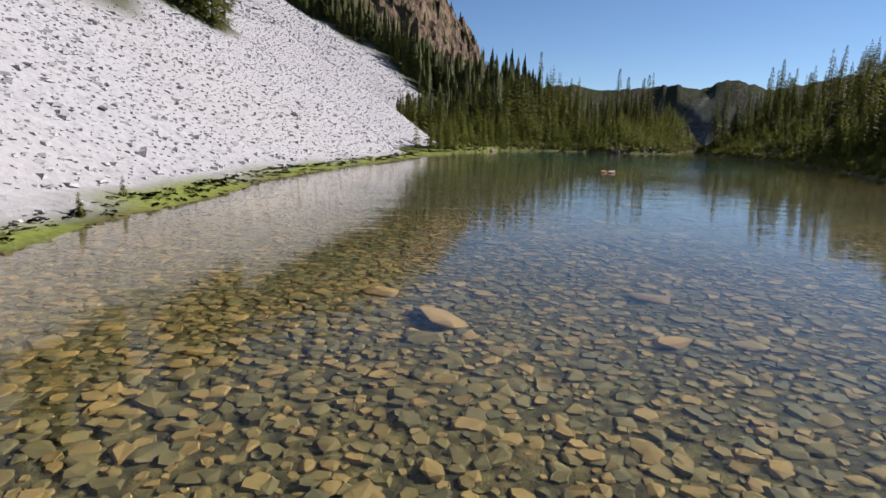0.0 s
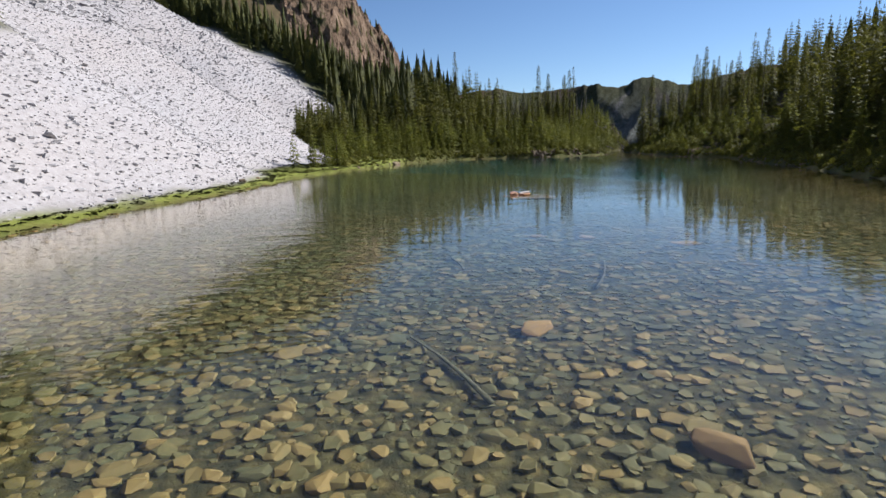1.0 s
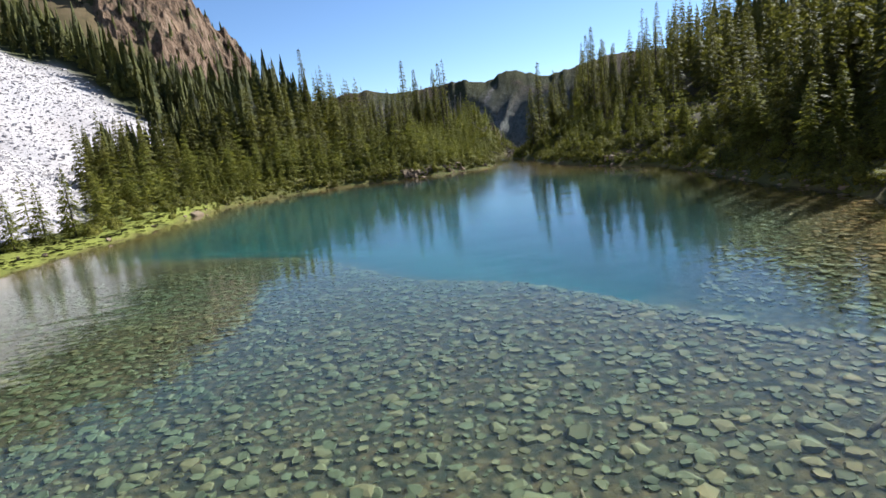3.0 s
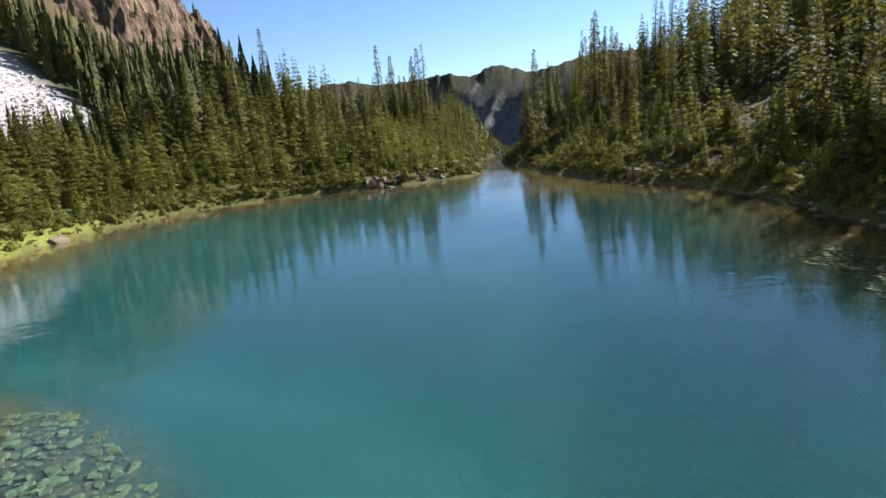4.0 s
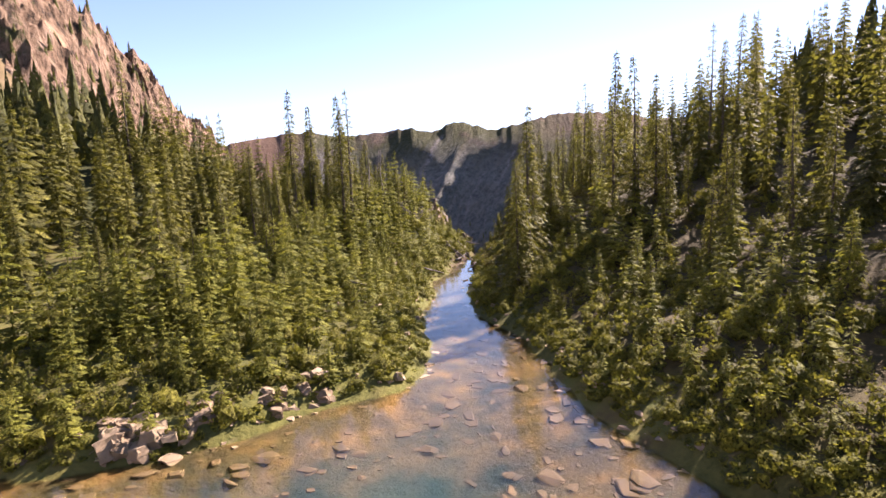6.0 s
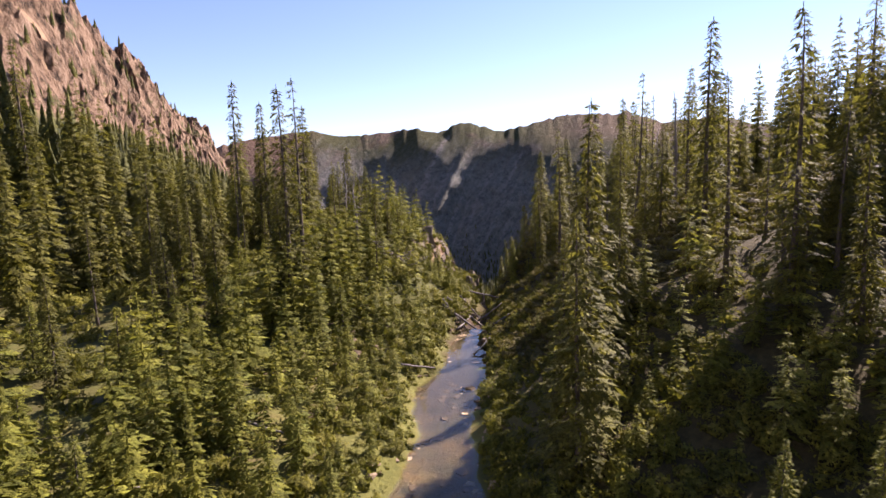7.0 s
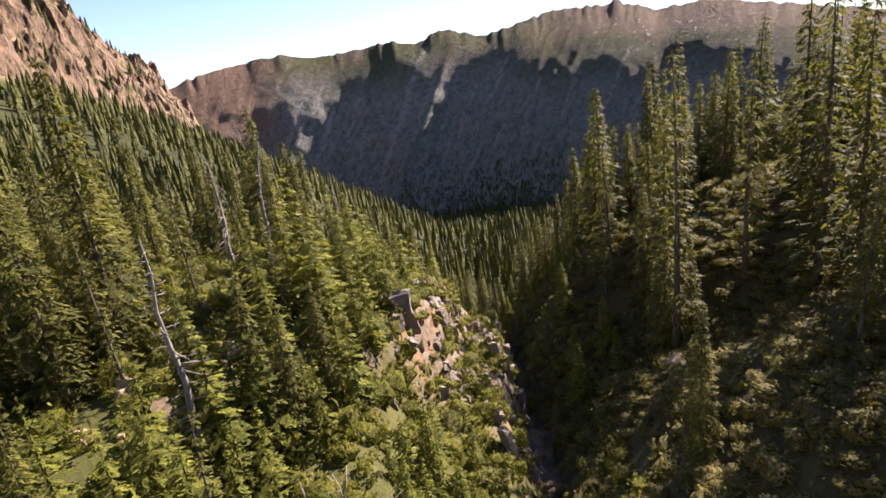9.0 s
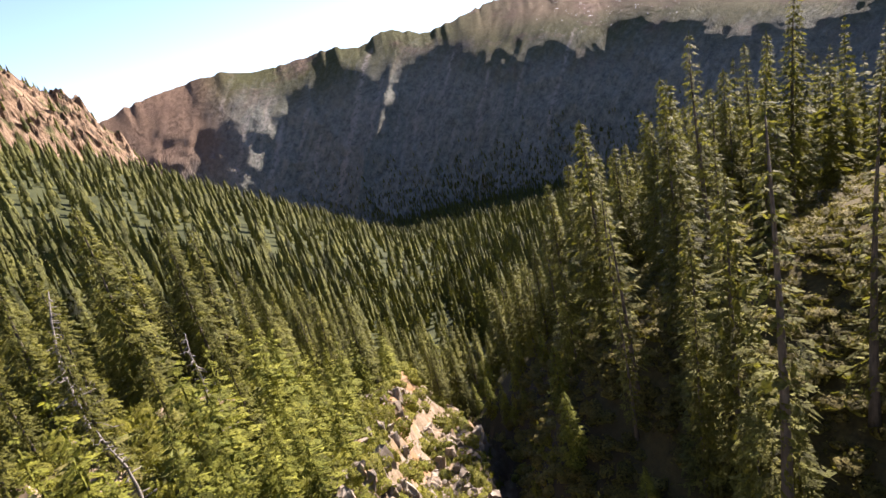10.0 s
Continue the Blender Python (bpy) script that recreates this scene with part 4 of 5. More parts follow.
    rise = np.where(c["crag"] > 0.05, crag_rise(x, y, c["crag"]), 0)
    keep &= (c["crag"] <= 0.05) | (rise > 2.6)
    z = z + np.where(rise > 0, rise - 1.2, 0)
    x, y, z = x[keep], y[keep], z[keep]
    t = rng.uniform(5, 15, len(x)) * np.where(c["crag"][keep] > 0.5, 0.75, 1)
    many("valley_forest", FAR, np.stack([x, y, z - 0.3, t * 1.15, t, rng.uniform(0, 6.28, len(x)), rng.randint(0, 4, len(x))], -1), FAR_NEEDLES, "conifer forest covering the valley below the lake", "forest")
    x, y = scatter(rng, -200, 1100, 560, 1500, 9.0)
    z, c = land(x, y)
    r, bearing = np.hypot(x - 70, y - 160), np.degrees(np.arctan2(x - 70, y - 160))
    keep = (r < 1060) & ((y > 760) | (x > 560)) & (bearing > -14) & (bearing < 62)
    x, y, z = x[keep], y[keep], z[keep]
    t = rng.uniform(9, 16, len(x))
    many("distant_forest", SPECK, np.stack([x, y, z - 0.3, t * 1.4, t, rng.uniform(0, 6.28, len(x)), rng.randint(0, 3, len(x))], -1), FAR_NEEDLES, "distant conifer forest on the valley floor", "forest")

    t = rng.uniform(6, 10, len(MOUNTAIN_SPOTS))
    many("mountain_trees", SPECK, np.concatenate([MOUNTAIN_SPOTS, np.stack([t * 1.4, t, rng.uniform(0, 6.28, len(t)), rng.randint(0, 3, len(t))], -1)], 1), FAR_NEEDLES, "scattered conifers on the lower mountain slopes", "forest")


forest()


# ---- crag on the left hill ----
def crag():
    xs, ys = np.arange(-330, 100, 1.9), np.arange(270, 700, 1.9)
    X, Y = np.meshgrid(xs, ys)
    Z, c = land(X, Y)
    Z = Z + crag_rise(X, Y, c["crag"])
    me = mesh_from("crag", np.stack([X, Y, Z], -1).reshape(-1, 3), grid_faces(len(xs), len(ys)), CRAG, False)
    tagged(new("crag", me), "reddish weathered rock crag above the forest", "cliff", kind="structure")


crag()


# ---- stones: scree, lake bed, banks ----
def cobble(rng, n):
    """A flat stone, about one across, with an uneven outline and a worn, sloping top."""
    w = (np.arange(n) + rng.uniform(-0.3, 0.3, n)) * 2 * math.pi / n
    r = rng.uniform(0.36, 0.56, n)
    ring = np.stack([np.cos(w) * r, np.sin(w) * r * rng.uniform(0.62, 0.95), np.zeros(n)], -1)
    low, top = ring.copy(), ring * np.array([0.76, 0.76, 1]) + np.append(rng.uniform(-0.06, 0.06, 2), 0)
    low[:, 2], top[:, 2] = -0.5, 0.28 + rng.uniform(-0.10, 0.10, n) + ring[:, 0] * rng.uniform(-0.5, 0.5) + ring[:, 1] * rng.uniform(-0.5, 0.5)
    v = np.concatenate([low, top])
    f = [(k, (k + 1) % n, n + k) for k in range(n)] + [((k + 1) % n, n + (k + 1) % n, n + k) for k in range(n)] + [(n, n + k, n + k + 1) for k in range(1, n - 1)]
    return v, np.array(f)


SHAPES = [cobble(np.random.RandomState(80 + k), 6) if k < 4 else hull(np.random.RandomState(80 + k), 20, (1.05, 0.8, 1.1)) for k in range(8)]
RUBBLE = [slab(np.random.RandomState(90 + k), (1.0, 0.62 + 0.05 * (k % 6), 0.36 + 0.03 * (k % 5))) if k < 5 else hull(np.random.RandomState(90 + k), 9, (1.0, 0.75, 0.45)) for k in range(8)]
rng = np.random.RandomState(17)


def stones_of(name, piece, x, y, z, s, flat, mat, label, category, close, shapes):
    """Stones on the ground: the 300 closest to a place are pieces of the ground, the rest one object."""
    turn, shape, tall = rng.uniform(0, 6.28, len(x)), rng.randint(0, 8, len(x)), s * rng.uniform(*flat, len(x))
    order = np.argsort(np.hypot(x - close[0], y - close[1]))
    meshes = [mesh_from(piece, v, f, mat) for v, f in shapes]
    for i in order[:300]:
        ob = new(piece, meshes[shape[i]])
        ob.parent = ground
        ob.matrix_basis = pose(x[i], y[i], z[i], rng.uniform(-7, 7), rng.uniform(-7, 7), math.degrees(turn[i])) @ Matrix.Diagonal((s[i], s[i], tall[i], 1))
    i = order[300:]
    many(name, shapes, np.stack([x[i], y[i], z[i], s[i], tall[i], turn[i], shape[i]], -1), mat, label, category)


def stones():
    x, y = scatter(rng, -62, 4, -10, 125, 0.5)
    z, c = land(x, y)
    keep = (c["scree"] > rng.rand(len(x)) * 0.9 + 0.1) & (c["dist"] < 46)
    x, y, z = x[keep], y[keep], z[keep]
    s = 0.20 + 0.38 * rng.rand(len(x)) ** 5
    fx, fy = scatter(rng, -110, 4, 60, 250, 0.85)
    fz, fc = land(fx, fy)
    keep = (fc["scree"] > 0.5) & ((fc["dist"] > 40) | (fy > 118))
    fs = 0.35 + 0.8 * rng.rand(keep.sum()) ** 3
    x, y, z, s = np.append(x, fx[keep]), np.append(y, fy[keep]), np.append(z, fz[keep]), np.append(s, fs)
    stones_of("scree_stones", "scree_stone", x, y, z + s * 0.03, s, (0.6, 1.1), SCREE, "pale grey angular scree stones", "scree", (-13, 12), RUBBLE)
    x, y = (np.concatenate(v) for v in zip(scatter(rng, -10, 30, -6, 14, 0.20), scatter(rng, -10, 38, 14, 36, 0.25), scatter(rng, -9, 48, 36, 72, 0.30)))
    z, c = land(x, y)
    keep = (z < -0.03) & (z > -2.3) & (np.abs(x - 2 - 0.2 * (y + 8)) < 4 + 0.92 * (y + 8)) & (rng.rand(len(x)) > 0.7 * c["scree_sheen"])
    x, y, z = x[keep], y[keep], z[keep]
    s = (0.14 + 0.32 * rng.rand(len(x)) ** 2.0) * (1 + 0.2 * smooth(8, 36, y))
    s = np.where(rng.rand(len(x)) < 0.015, s * 1.7, s)
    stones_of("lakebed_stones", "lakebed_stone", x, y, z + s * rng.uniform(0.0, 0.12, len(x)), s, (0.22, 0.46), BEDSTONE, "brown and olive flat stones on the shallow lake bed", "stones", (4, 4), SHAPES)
    # outlet bed and creek
    x, y = scatter(rng, 22, 110, 84, 240, 0.6)
    z, c = land(x, y)
    keep = ((z < -0.02) & (z > -1.5) & (y > 84) & (c["basin"] > 0) | (y > 157) & (y < 205) & (c["dist"] < 0.8)) & (rng.rand(len(x)) < np.where(y > 157, 0.7, 0.3))
    x, y, z = x[keep], y[keep], z[keep]
    s = 0.3 + 1.1 * rng.rand(len(x)) ** 3
    bx, by = scatter(rng, 8, 84, 60, 168, 0.55)
    bz, bc = land(bx, by)
    keep = (np.abs(bc["dist"] - 0.2) < 0.75) & ((bc["side"] > 0) | (by > 100)) & (rng.rand(len(bx)) < 0.42 + 0.4 * wave(bx, by, 6))
    bx, by, bz = bx[keep], by[keep], bz[keep]
    bs = 0.18 + 0.55 * rng.rand(len(bx)) ** 2.5
    many("bank_stones", RUBBLE, np.stack([bx, by, bz, bs, bs * rng.uniform(0.5, 1.0, len(bx)), rng.uniform(0, 6.28, len(bx)), rng.randint(0, 8, len(bx))], -1), BANKSTONE, "small tan stones along the water's edge", "stones")
    many("outlet_stones", SHAPES, np.stack([x, y, z, s, s * 0.16, rng.uniform(0, 6.28, len(x)), rng.randint(0, 8, len(x))], -1), OUTLETSTONE, "orange-brown flat stones in the outlet and creek", "stones")


stones()


def cliff_block(seed, mat, name="block"):
    """A fractured upright block: uneven prism with a broken top and chipped edges."""
    r = np.random.RandomState(seed)
    n = 5
    bm = bmesh.new()
    rings = []
    for z, s in ((-0.6, 1.0), (0.05, 0.96), (0.5, 0.8)):
        rings.append([bm.verts.new((math.cos(k * 6.283 / n + 0.5) * 0.5 * s + r.uniform(-0.17, 0.17), math.sin(k * 6.283 / n + 0.5) * 0.38 * s + r.uniform(-0.17, 0.17), z + r.uniform(-0.12, 0.12) * (z > 0))) for k in range(n)])
    for a, b_ in zip(rings[:-1], rings[1:]):
        for k in range(n):
            bm.faces.new((a[k], a[(k + 1) % n], b_[(k + 1) % n], b_[k]))
    bm.faces.new(rings[2])
    bm.faces.new(rings[0][::-1])
    bmesh.ops.bevel(bm, geom=list(bm.edges), offset=0.03, segments=1, affect="EDGES")
    bmesh.ops.triangulate(bm, faces=bm.faces)
    bmesh.ops.subdivide_edges(bm, edges=[e for e in bm.edges if e.calc_length() > 0.25], cuts=1, use_grid_fill=True)
    for v in bm.verts:
        v.co += Vector(r.normal(size=3)) * 0.022
    me = bpy.data.meshes.new(name)
    bm.to_mesh(me)
    bm.free()
    me.materials.append(mat)
    return me


ROCKS = [rounded_rock(np.random.RandomState(120 + k), 13, (1, 0.8, 0.6 + 0.06 * k), 0.02, BANKSTONE) for k in range(6)]
SLABS = [cliff_block(140 + k, CLIFFSTONE) for k in range(8)]
LEDGE = [cliff_block(180 + k, BANKSTONE, "rock") for k in range(6)]


def height_at(x, y):
    return float(land(np.array([x]), np.array([y]))[0][0])


def rock(meshes, x, y, size, turn, sink=0.3, tilt=(0, 0), squash=1.0, name="rock", label="weathered tan rock on the bank", group="bank rocks", z=None):
    z = height_at(x, y) + size * (0.5 - sink) * 0.5 if z is None else z
    ob = new(name, meshes[rng.randint(len(meshes))])
    ob.matrix_basis = pose(x, y, z, tilt[0], tilt[1], turn) @ Matrix.Diagonal((size, size, size * squash, 1))
    return tagged(ob, label, "rock", group)


def bank_rocks():
    # rocky ledge on the left of the outlet
    line = [(35.5, 118.4), (38, 117.6), (40.5, 117.8), (43, 118.4), (46, 119.4), (49.4, 120.0), (51.8, 122.4), (53.8, 127), (56.8, 134), (59, 138.5)]
    for k in range(86):
        t = rng.rand() * 4.2 if k < 66 else rng.rand() * (len(line) - 1.001)
        i = int(t)
        x = line[i][0] + (line[i + 1][0] - line[i][0]) * (t - i) + rng.normal() * 0.35
        y = line[i][1] + (line[i + 1][1] - line[i][1]) * (t - i) + rng.normal() * 0.35 + (rng.rand() ** 2) * (2.0 if t < 4.5 else 0.5)
        rock(LEDGE, x, y, (0.35 + 1.1 * rng.rand() ** 2) * (1.0 if t < 4.5 else 0.7), rng.uniform(0, 360), 0.75, rng.uniform(-16, 16, 2), 0.55)
    # boulder on the left shore, promontory on the right, rocks by the ravine
    rock(ROCKS, 9.2, 103.8, 1.5, 40, 0.25, label="single grey boulder at the water's edge")
    for x, y, s in ((57.4, 96.6, 1.2), (58.6, 97.2, 1.1), (57.4, 98.2, 0.9), (56.6, 95.4, 0.8), (56.1, 96.6, 0.6), (59.6, 96.2, 0.9), (58.2, 95.6, 0.8), (58.0, 97.6, 0.7), (57.0, 97.4, 0.7), (58.9, 98.4, 0.6), (59.0, 96.6, 0.7)):
        rock(LEDGE, x, y, s, rng.uniform(0, 360), 0.6, rng.uniform(-8, 8, 2), 0.6, label="pinkish rock on the mossy promontory")
    for x, y, s in ((90.5, 171.6, 1.9), (91.8, 172.8, 1.6), (60.6, 153.1, 1.5), (62.0, 152.2, 0.9), (51.8, 134.4, 1.7), (53.2, 134.0, 1.3), (50.6, 134.9, 1.1), (72, 192, 2.4), (69, 192.2, 2.8), (66.5, 191, 2.0)):
        rock(ROCKS, x, y, s, rng.uniform(0, 360), 0.3, rng.uniform(-10, 10, 2), 0.8, label="pale rock among the shrubs", group="rocks among shrubs")
    # broken rock showing in the clearings
    for cx, cy in ((66.5, 179.3), (63.4, 176.5), (77.5, 203.2), (86.0, 202.4), (74.5, 201.0), (56.4, 149.7), (60.7, 157.6)):
        for k in range(9):
            rock(LEDGE, cx + rng.normal() * 1.8, cy + rng.normal() * 1.8, rng.uniform(0.5, 1.6), rng.uniform(0, 360), 0.7, rng.uniform(-14, 14, 2), 0.6, label="broken tan rock in a forest clearing", group="clearing rocks")
    for k in range(26):
        x, y = rng.uniform(-9, 8), rng.uniform(50, 98)
        d = float(lake_distance(np.array([x]), np.array([y]))[0])
        if 0.1 < d < 2.2:
            rock(ROCKS, x, y, rng.uniform(0.3, 0.8), rng.uniform(0, 360), 0.3, label="small rock on the grassy shore", group="shore rocks")
    # boulders in the scree
    for k in range(40):
        x, y = rng.uniform(-40, -6), rng.uniform(5, 88)
        if land(np.array([x]), np.array([y]))[1]["scree"][0] > 0.8:
            rock(ROCKS, x, y, rng.uniform(0.5, 1.0), rng.uniform(0, 360), 0.25, rng.uniform(-20, 20, 2), 0.8, name="boulder", label="pale grey boulder lying on the scree slope", group="scree boulders").data = SCREE_ROCKS[k % 4]


SCREE_ROCKS = [rounded_rock(np.random.RandomState(160 + k), 14, (1, 0.75, 0.7), 0.025, SCREE, "boulder") for k in range(4)]
bank_rocks()


def ravine_cliff():
    """The rock face beside the ravine: leaning blocks, one thing with its blocks as pieces."""
    top = tagged(holder("ravine_cliff"), "fractured tan and grey rock face beside the ravine", "cliff")
    x, y = scatter(rng, 62, 104, 172, 226, 0.62)
    z, c = land(x, y)
    d, side, q = c["dist"], c["side"], c["q"]
    keep = (side < 0) & (d > 0.2) & (d < 10.0) & (q > 13) & (q < 60) & (rng.rand(len(x)) < 0.50 * smooth(13, 20, q) * (1 - smooth(44, 60, q)) * (1 - 0.6 * smooth(6, 10, d)) * (0.6 + 0.7 * wave(x, y, 3.5)))
    for px, py, pz in list(zip(x[keep], y[keep], z[keep]))[:295]:
        s = 0.45 + 1.1 * rng.rand() ** 2.5
        ob = new("block", SLABS[rng.randint(8)])
        ob.parent = top
        ob.matrix_basis = pose(px, py, pz - s * rng.uniform(-0.1, 0.3), rng.uniform(-20, 20), rng.uniform(-20, 20), 24 + rng.normal() * 30) @ Matrix.Diagonal((s * rng.uniform(0.7, 1.2), s, s * rng.uniform(0.7, 1.9), 1))


ravine_cliff()


def lumpy(seed, mat, name, rough=0.16):
    """A weathered boulder with ledges and dents, about one across."""
    bm = bmesh.new()
    bmesh.ops.create_icosphere(bm, subdivisions=4, radius=0.5)
    for v in bm.verts:
        p = v.co * 7 + Vector((seed, 0, 0))
        h = float(wave(p.x + p.z * 0.7, p.y - p.z * 0.4, 2.2)) + 0.5 * float(wave(p.x - p.z, p.y + p.z, 1.0)) + 0.25 * float(wave(p.x * 2 + p.z, p.y * 2, 0.9))
        v.co *= 1 + rough * h
        v.co.z = max(-0.4, min(v.co.z, 0.30 + 0.05 * h))
    me = bpy.data.meshes.new(name)
    bm.to_mesh(me)
    bm.free()
    me.materials.append(mat)
    return me


def islet():
    """The boulder that breaks the surface, with the broken cap that stands dry."""
    top = tagged(holder("island_rock", pose(16.9, 44.2, -0.45, 0, 0, 15)), "orange-brown boulder breaking the lake surface", "rock")
    for name, seed, at, size, turn, mat in (("base", 201, (-0.10, -0.45, -0.50), (2.8, 2.1, 1.9), 10, OCHRE), ("slab", 202, (-1.10, -0.60, -0.52), (1.3, 1.1, 1.2), 40, OCHRE),
                                            ("slab", 205, (0.60, -0.80, -0.50), (1.6, 1.3, 1.5), -20, OCHRE), ("cap", 203, (-1.15, 0.55, 0.16), (1.0, 1.2, 0.44), -25, DRYROCK),
                                            ("cap", 204, (-0.70, 0.72, 0.34), (0.8, 0.5, 0.55), 20, DRYROCK), ("cap", 206, (-0.08, 0.46, 0.30), (1.0, 0.85, 0.52), 12, DRYROCK),
                                            ("cap", 207, (-0.06, 0.52, 0.56), (0.85, 0.60, 0.15), 4, PALEROCK), ("cap", 208, (-0.48, 0.16, 0.28), (0.55, 0.36, 0.28), 50, DRYROCK)):
        ob = part(name, lumpy(seed, mat, name, 0.24) if mat == OCHRE else cliff_block(seed, mat, name), top)
        ob.matrix_basis = pose(*at, 6, -5, turn) @ Matrix.Diagonal((*size, 1))


islet()


def outlet_slabs():
    """Large flat stones on the shoals of the outlet."""
    kinds = [rounded_rock(np.random.RandomState(220 + k), 12, (1, 0.6, 0.20), 0.02, OUTLETSTONE, "sunken_stone") for k in range(6)]
    x, y = scatter(rng, 28, 66, 82, 128, 1.35)
    z, c = land(x, y)
    d, side = c["dist"], c["side"]
    keep = (d < -0.4) & (z > -1.6) & ((side > 0) | (x > 36)) & (rng.rand(len(x)) < np.where(side > 0, 0.42, 0.22))
    for px, py, pz in list(zip(x[keep], y[keep], z[keep]))[:120]:
        size = rng.uniform(0.6, 1.7)
        ob = new("sunken_stone", kinds[rng.randint(6)])
        ob.matrix_basis = pose(px, py, pz - 0.04 * size, rng.uniform(-5, 5), rng.uniform(-5, 5), rng.uniform(0, 360)) @ Matrix.Diagonal((size, size, size, 1))
        tagged(ob, "flat orange-brown slab lying in the shallow outlet", "rock", "outlet slabs")


outlet_slabs()
for x, y, s in ((1.9, 1.5, 1.3), (6.5, 3.4, 1.2), (0.6, 3.2, 0.9), (6.0, 0.8, 0.8), (11, 20, 1.0), (15.5, 29.6, 1.1), (13.8, 30.2, 0.9), (18.2, 27.4, 1.1), (21, 39, 0.9), (12.4, 36.5, 0.9), (8, 14, 0.8), (12.2, 15.4, 1.0), (10.2, 11.5, 0.8)):
    rock([rounded_rock(np.random.RandomState(int(x * 10)), 13, (1, 0.8, 0.42), 0.03, OCHRE)], x, y, s, rng.uniform(0, 360), 0.25, (3, -3), 0.9, "sunken_rock", "flat orange-brown rock lying on the lake bed", "sunken rocks")


# ---- wood: sunken logs, creek logs, dead trees ----
def limb(a, b_, thick, thin, bow=0.0, sides=7, k=6):
    a, b_ = Vector(a), Vector(b_)
    side = (b_ - a).cross(Vector((0, 0, 1))).normalized()
    pts = [a.lerp(b_, t / k) + side * bow * math.sin(math.pi * t / k) + Vector((0, 0, 0.02 * math.sin(t * 2.1))) for t in range(k + 1)]
    return tube(pts, [thick + (thin - thick) * t / k for t in range(k + 1)], sides)


def sunken_log(ax, ay, bx, by, thick, bow, lift=0.12):
    za, zb = height_at(ax, ay) + lift, height_at(bx, by) + lift
    v, f = limb((ax, ay, za), (bx, by, zb), thick * 0.75, thick * 0.35, bow)
    tagged(new("sunken_log", mesh_from("sunken_log", v, f, SUNKEN, True)), "waterlogged pale branch lying on the lake bed", "log", "sunken logs")


for row in ((6.8, 9.7, 9.2, 5.4, 0.09, 0.1), (2.7, 8.6, 4.9, 11.0, 0.10, 0.15), (17.7, 42.2, 18.9, 38.9, 0.09, -0.25), (22.6, 39.6, 25.9, 43.2, 0.13, 0.1), (24.4, 43.2, 26.6, 42.0, 0.05, 0.1), (23.4, 37.5, 25.2, 40.0, 0.06, 0.3),
            (24.6, 37.2, 26.0, 39.8, 0.05, -0.3), (26.6, 37.0, 26.8, 40.4, 0.05, 0.05), (20.6, 43.4, 21.4, 45.6, 0.08, 0.0), (11.2, 36.6, 11.6, 39.2, 0.06, 0.1), (14.0, 41.5, 13.0, 44.0, 0.06, 0.2), (27.5, 37.5, 29.5, 39.0, 0.07, 0.2),
            (20.5, 33.5, 21.8, 36.5, 0.08, 0.1), (16.5, 33.0, 15.6, 36.0, 0.06, -0.15), (13.2, 22.6, 14.6, 25.6, 0.07, 0.1), (18.6, 27.2, 20.8, 28.6, 0.06, 0.1), (9.5, 17.0, 8.4, 20.0, 0.08, 0.1), (27.0, 44.5, 30.5, 46.5, 0.07, 0.3), (10.2, 25.4, 9.4, 28.2, 0.06, 0.3)):
    sunken_log(*row)


def dry_log(a, b_, thick, label="bleached log lying across the creek"):
    za, zb = height_at(a[0], a[1]) + a[2], height_at(b_[0], b_[1]) + b_[2]
    v, f = limb((a[0], a[1], za), (b_[0], b_[1], zb), thick, thick * 0.6, 0.1)
    tagged(new("driftwood_log", mesh_from("driftwood_log", v, f, DEADWOOD, True)), label, "log", "creek logs")


for a, b_, th in (((70.6, 159.6, 0.4), (73.6, 158.7, 0.4), 0.12), ((71.2, 157.9, 0.4), (73.6, 160.2, 0.5), 0.10), ((71.8, 161.4, 0.5), (75.2, 160.6, 0.4), 0.11), ((74.0, 163.2, 0.3), (76.9, 165.0, 0.5), 0.12), ((72.6, 155.8, 0.3), (74.6, 154.4, 0.5), 0.08),
                  ((69.6, 151.2, 0.2), (71.8, 152.6, 0.3), 0.08), ((76.8, 167.2, 0.4), (80.2, 166.6, 0.8), 0.10), ((62.6, 147.9, 0.5), (65.4, 148.9, 0.5), 0.08), ((45.5, 138.5, 0.3), (48.1, 137.6, 0.3), 0.08), ((52.5, 141.0, 0.3), (54.6, 139.8, 0.4), 0.08),
                  ((71.0, 160.6, 0.6), (72.6, 158.4, 0.5), 0.07), ((75.2, 161.9, 0.4), (77.6, 161.2, 0.9), 0.08)):
    dry_log(a, b_, th)


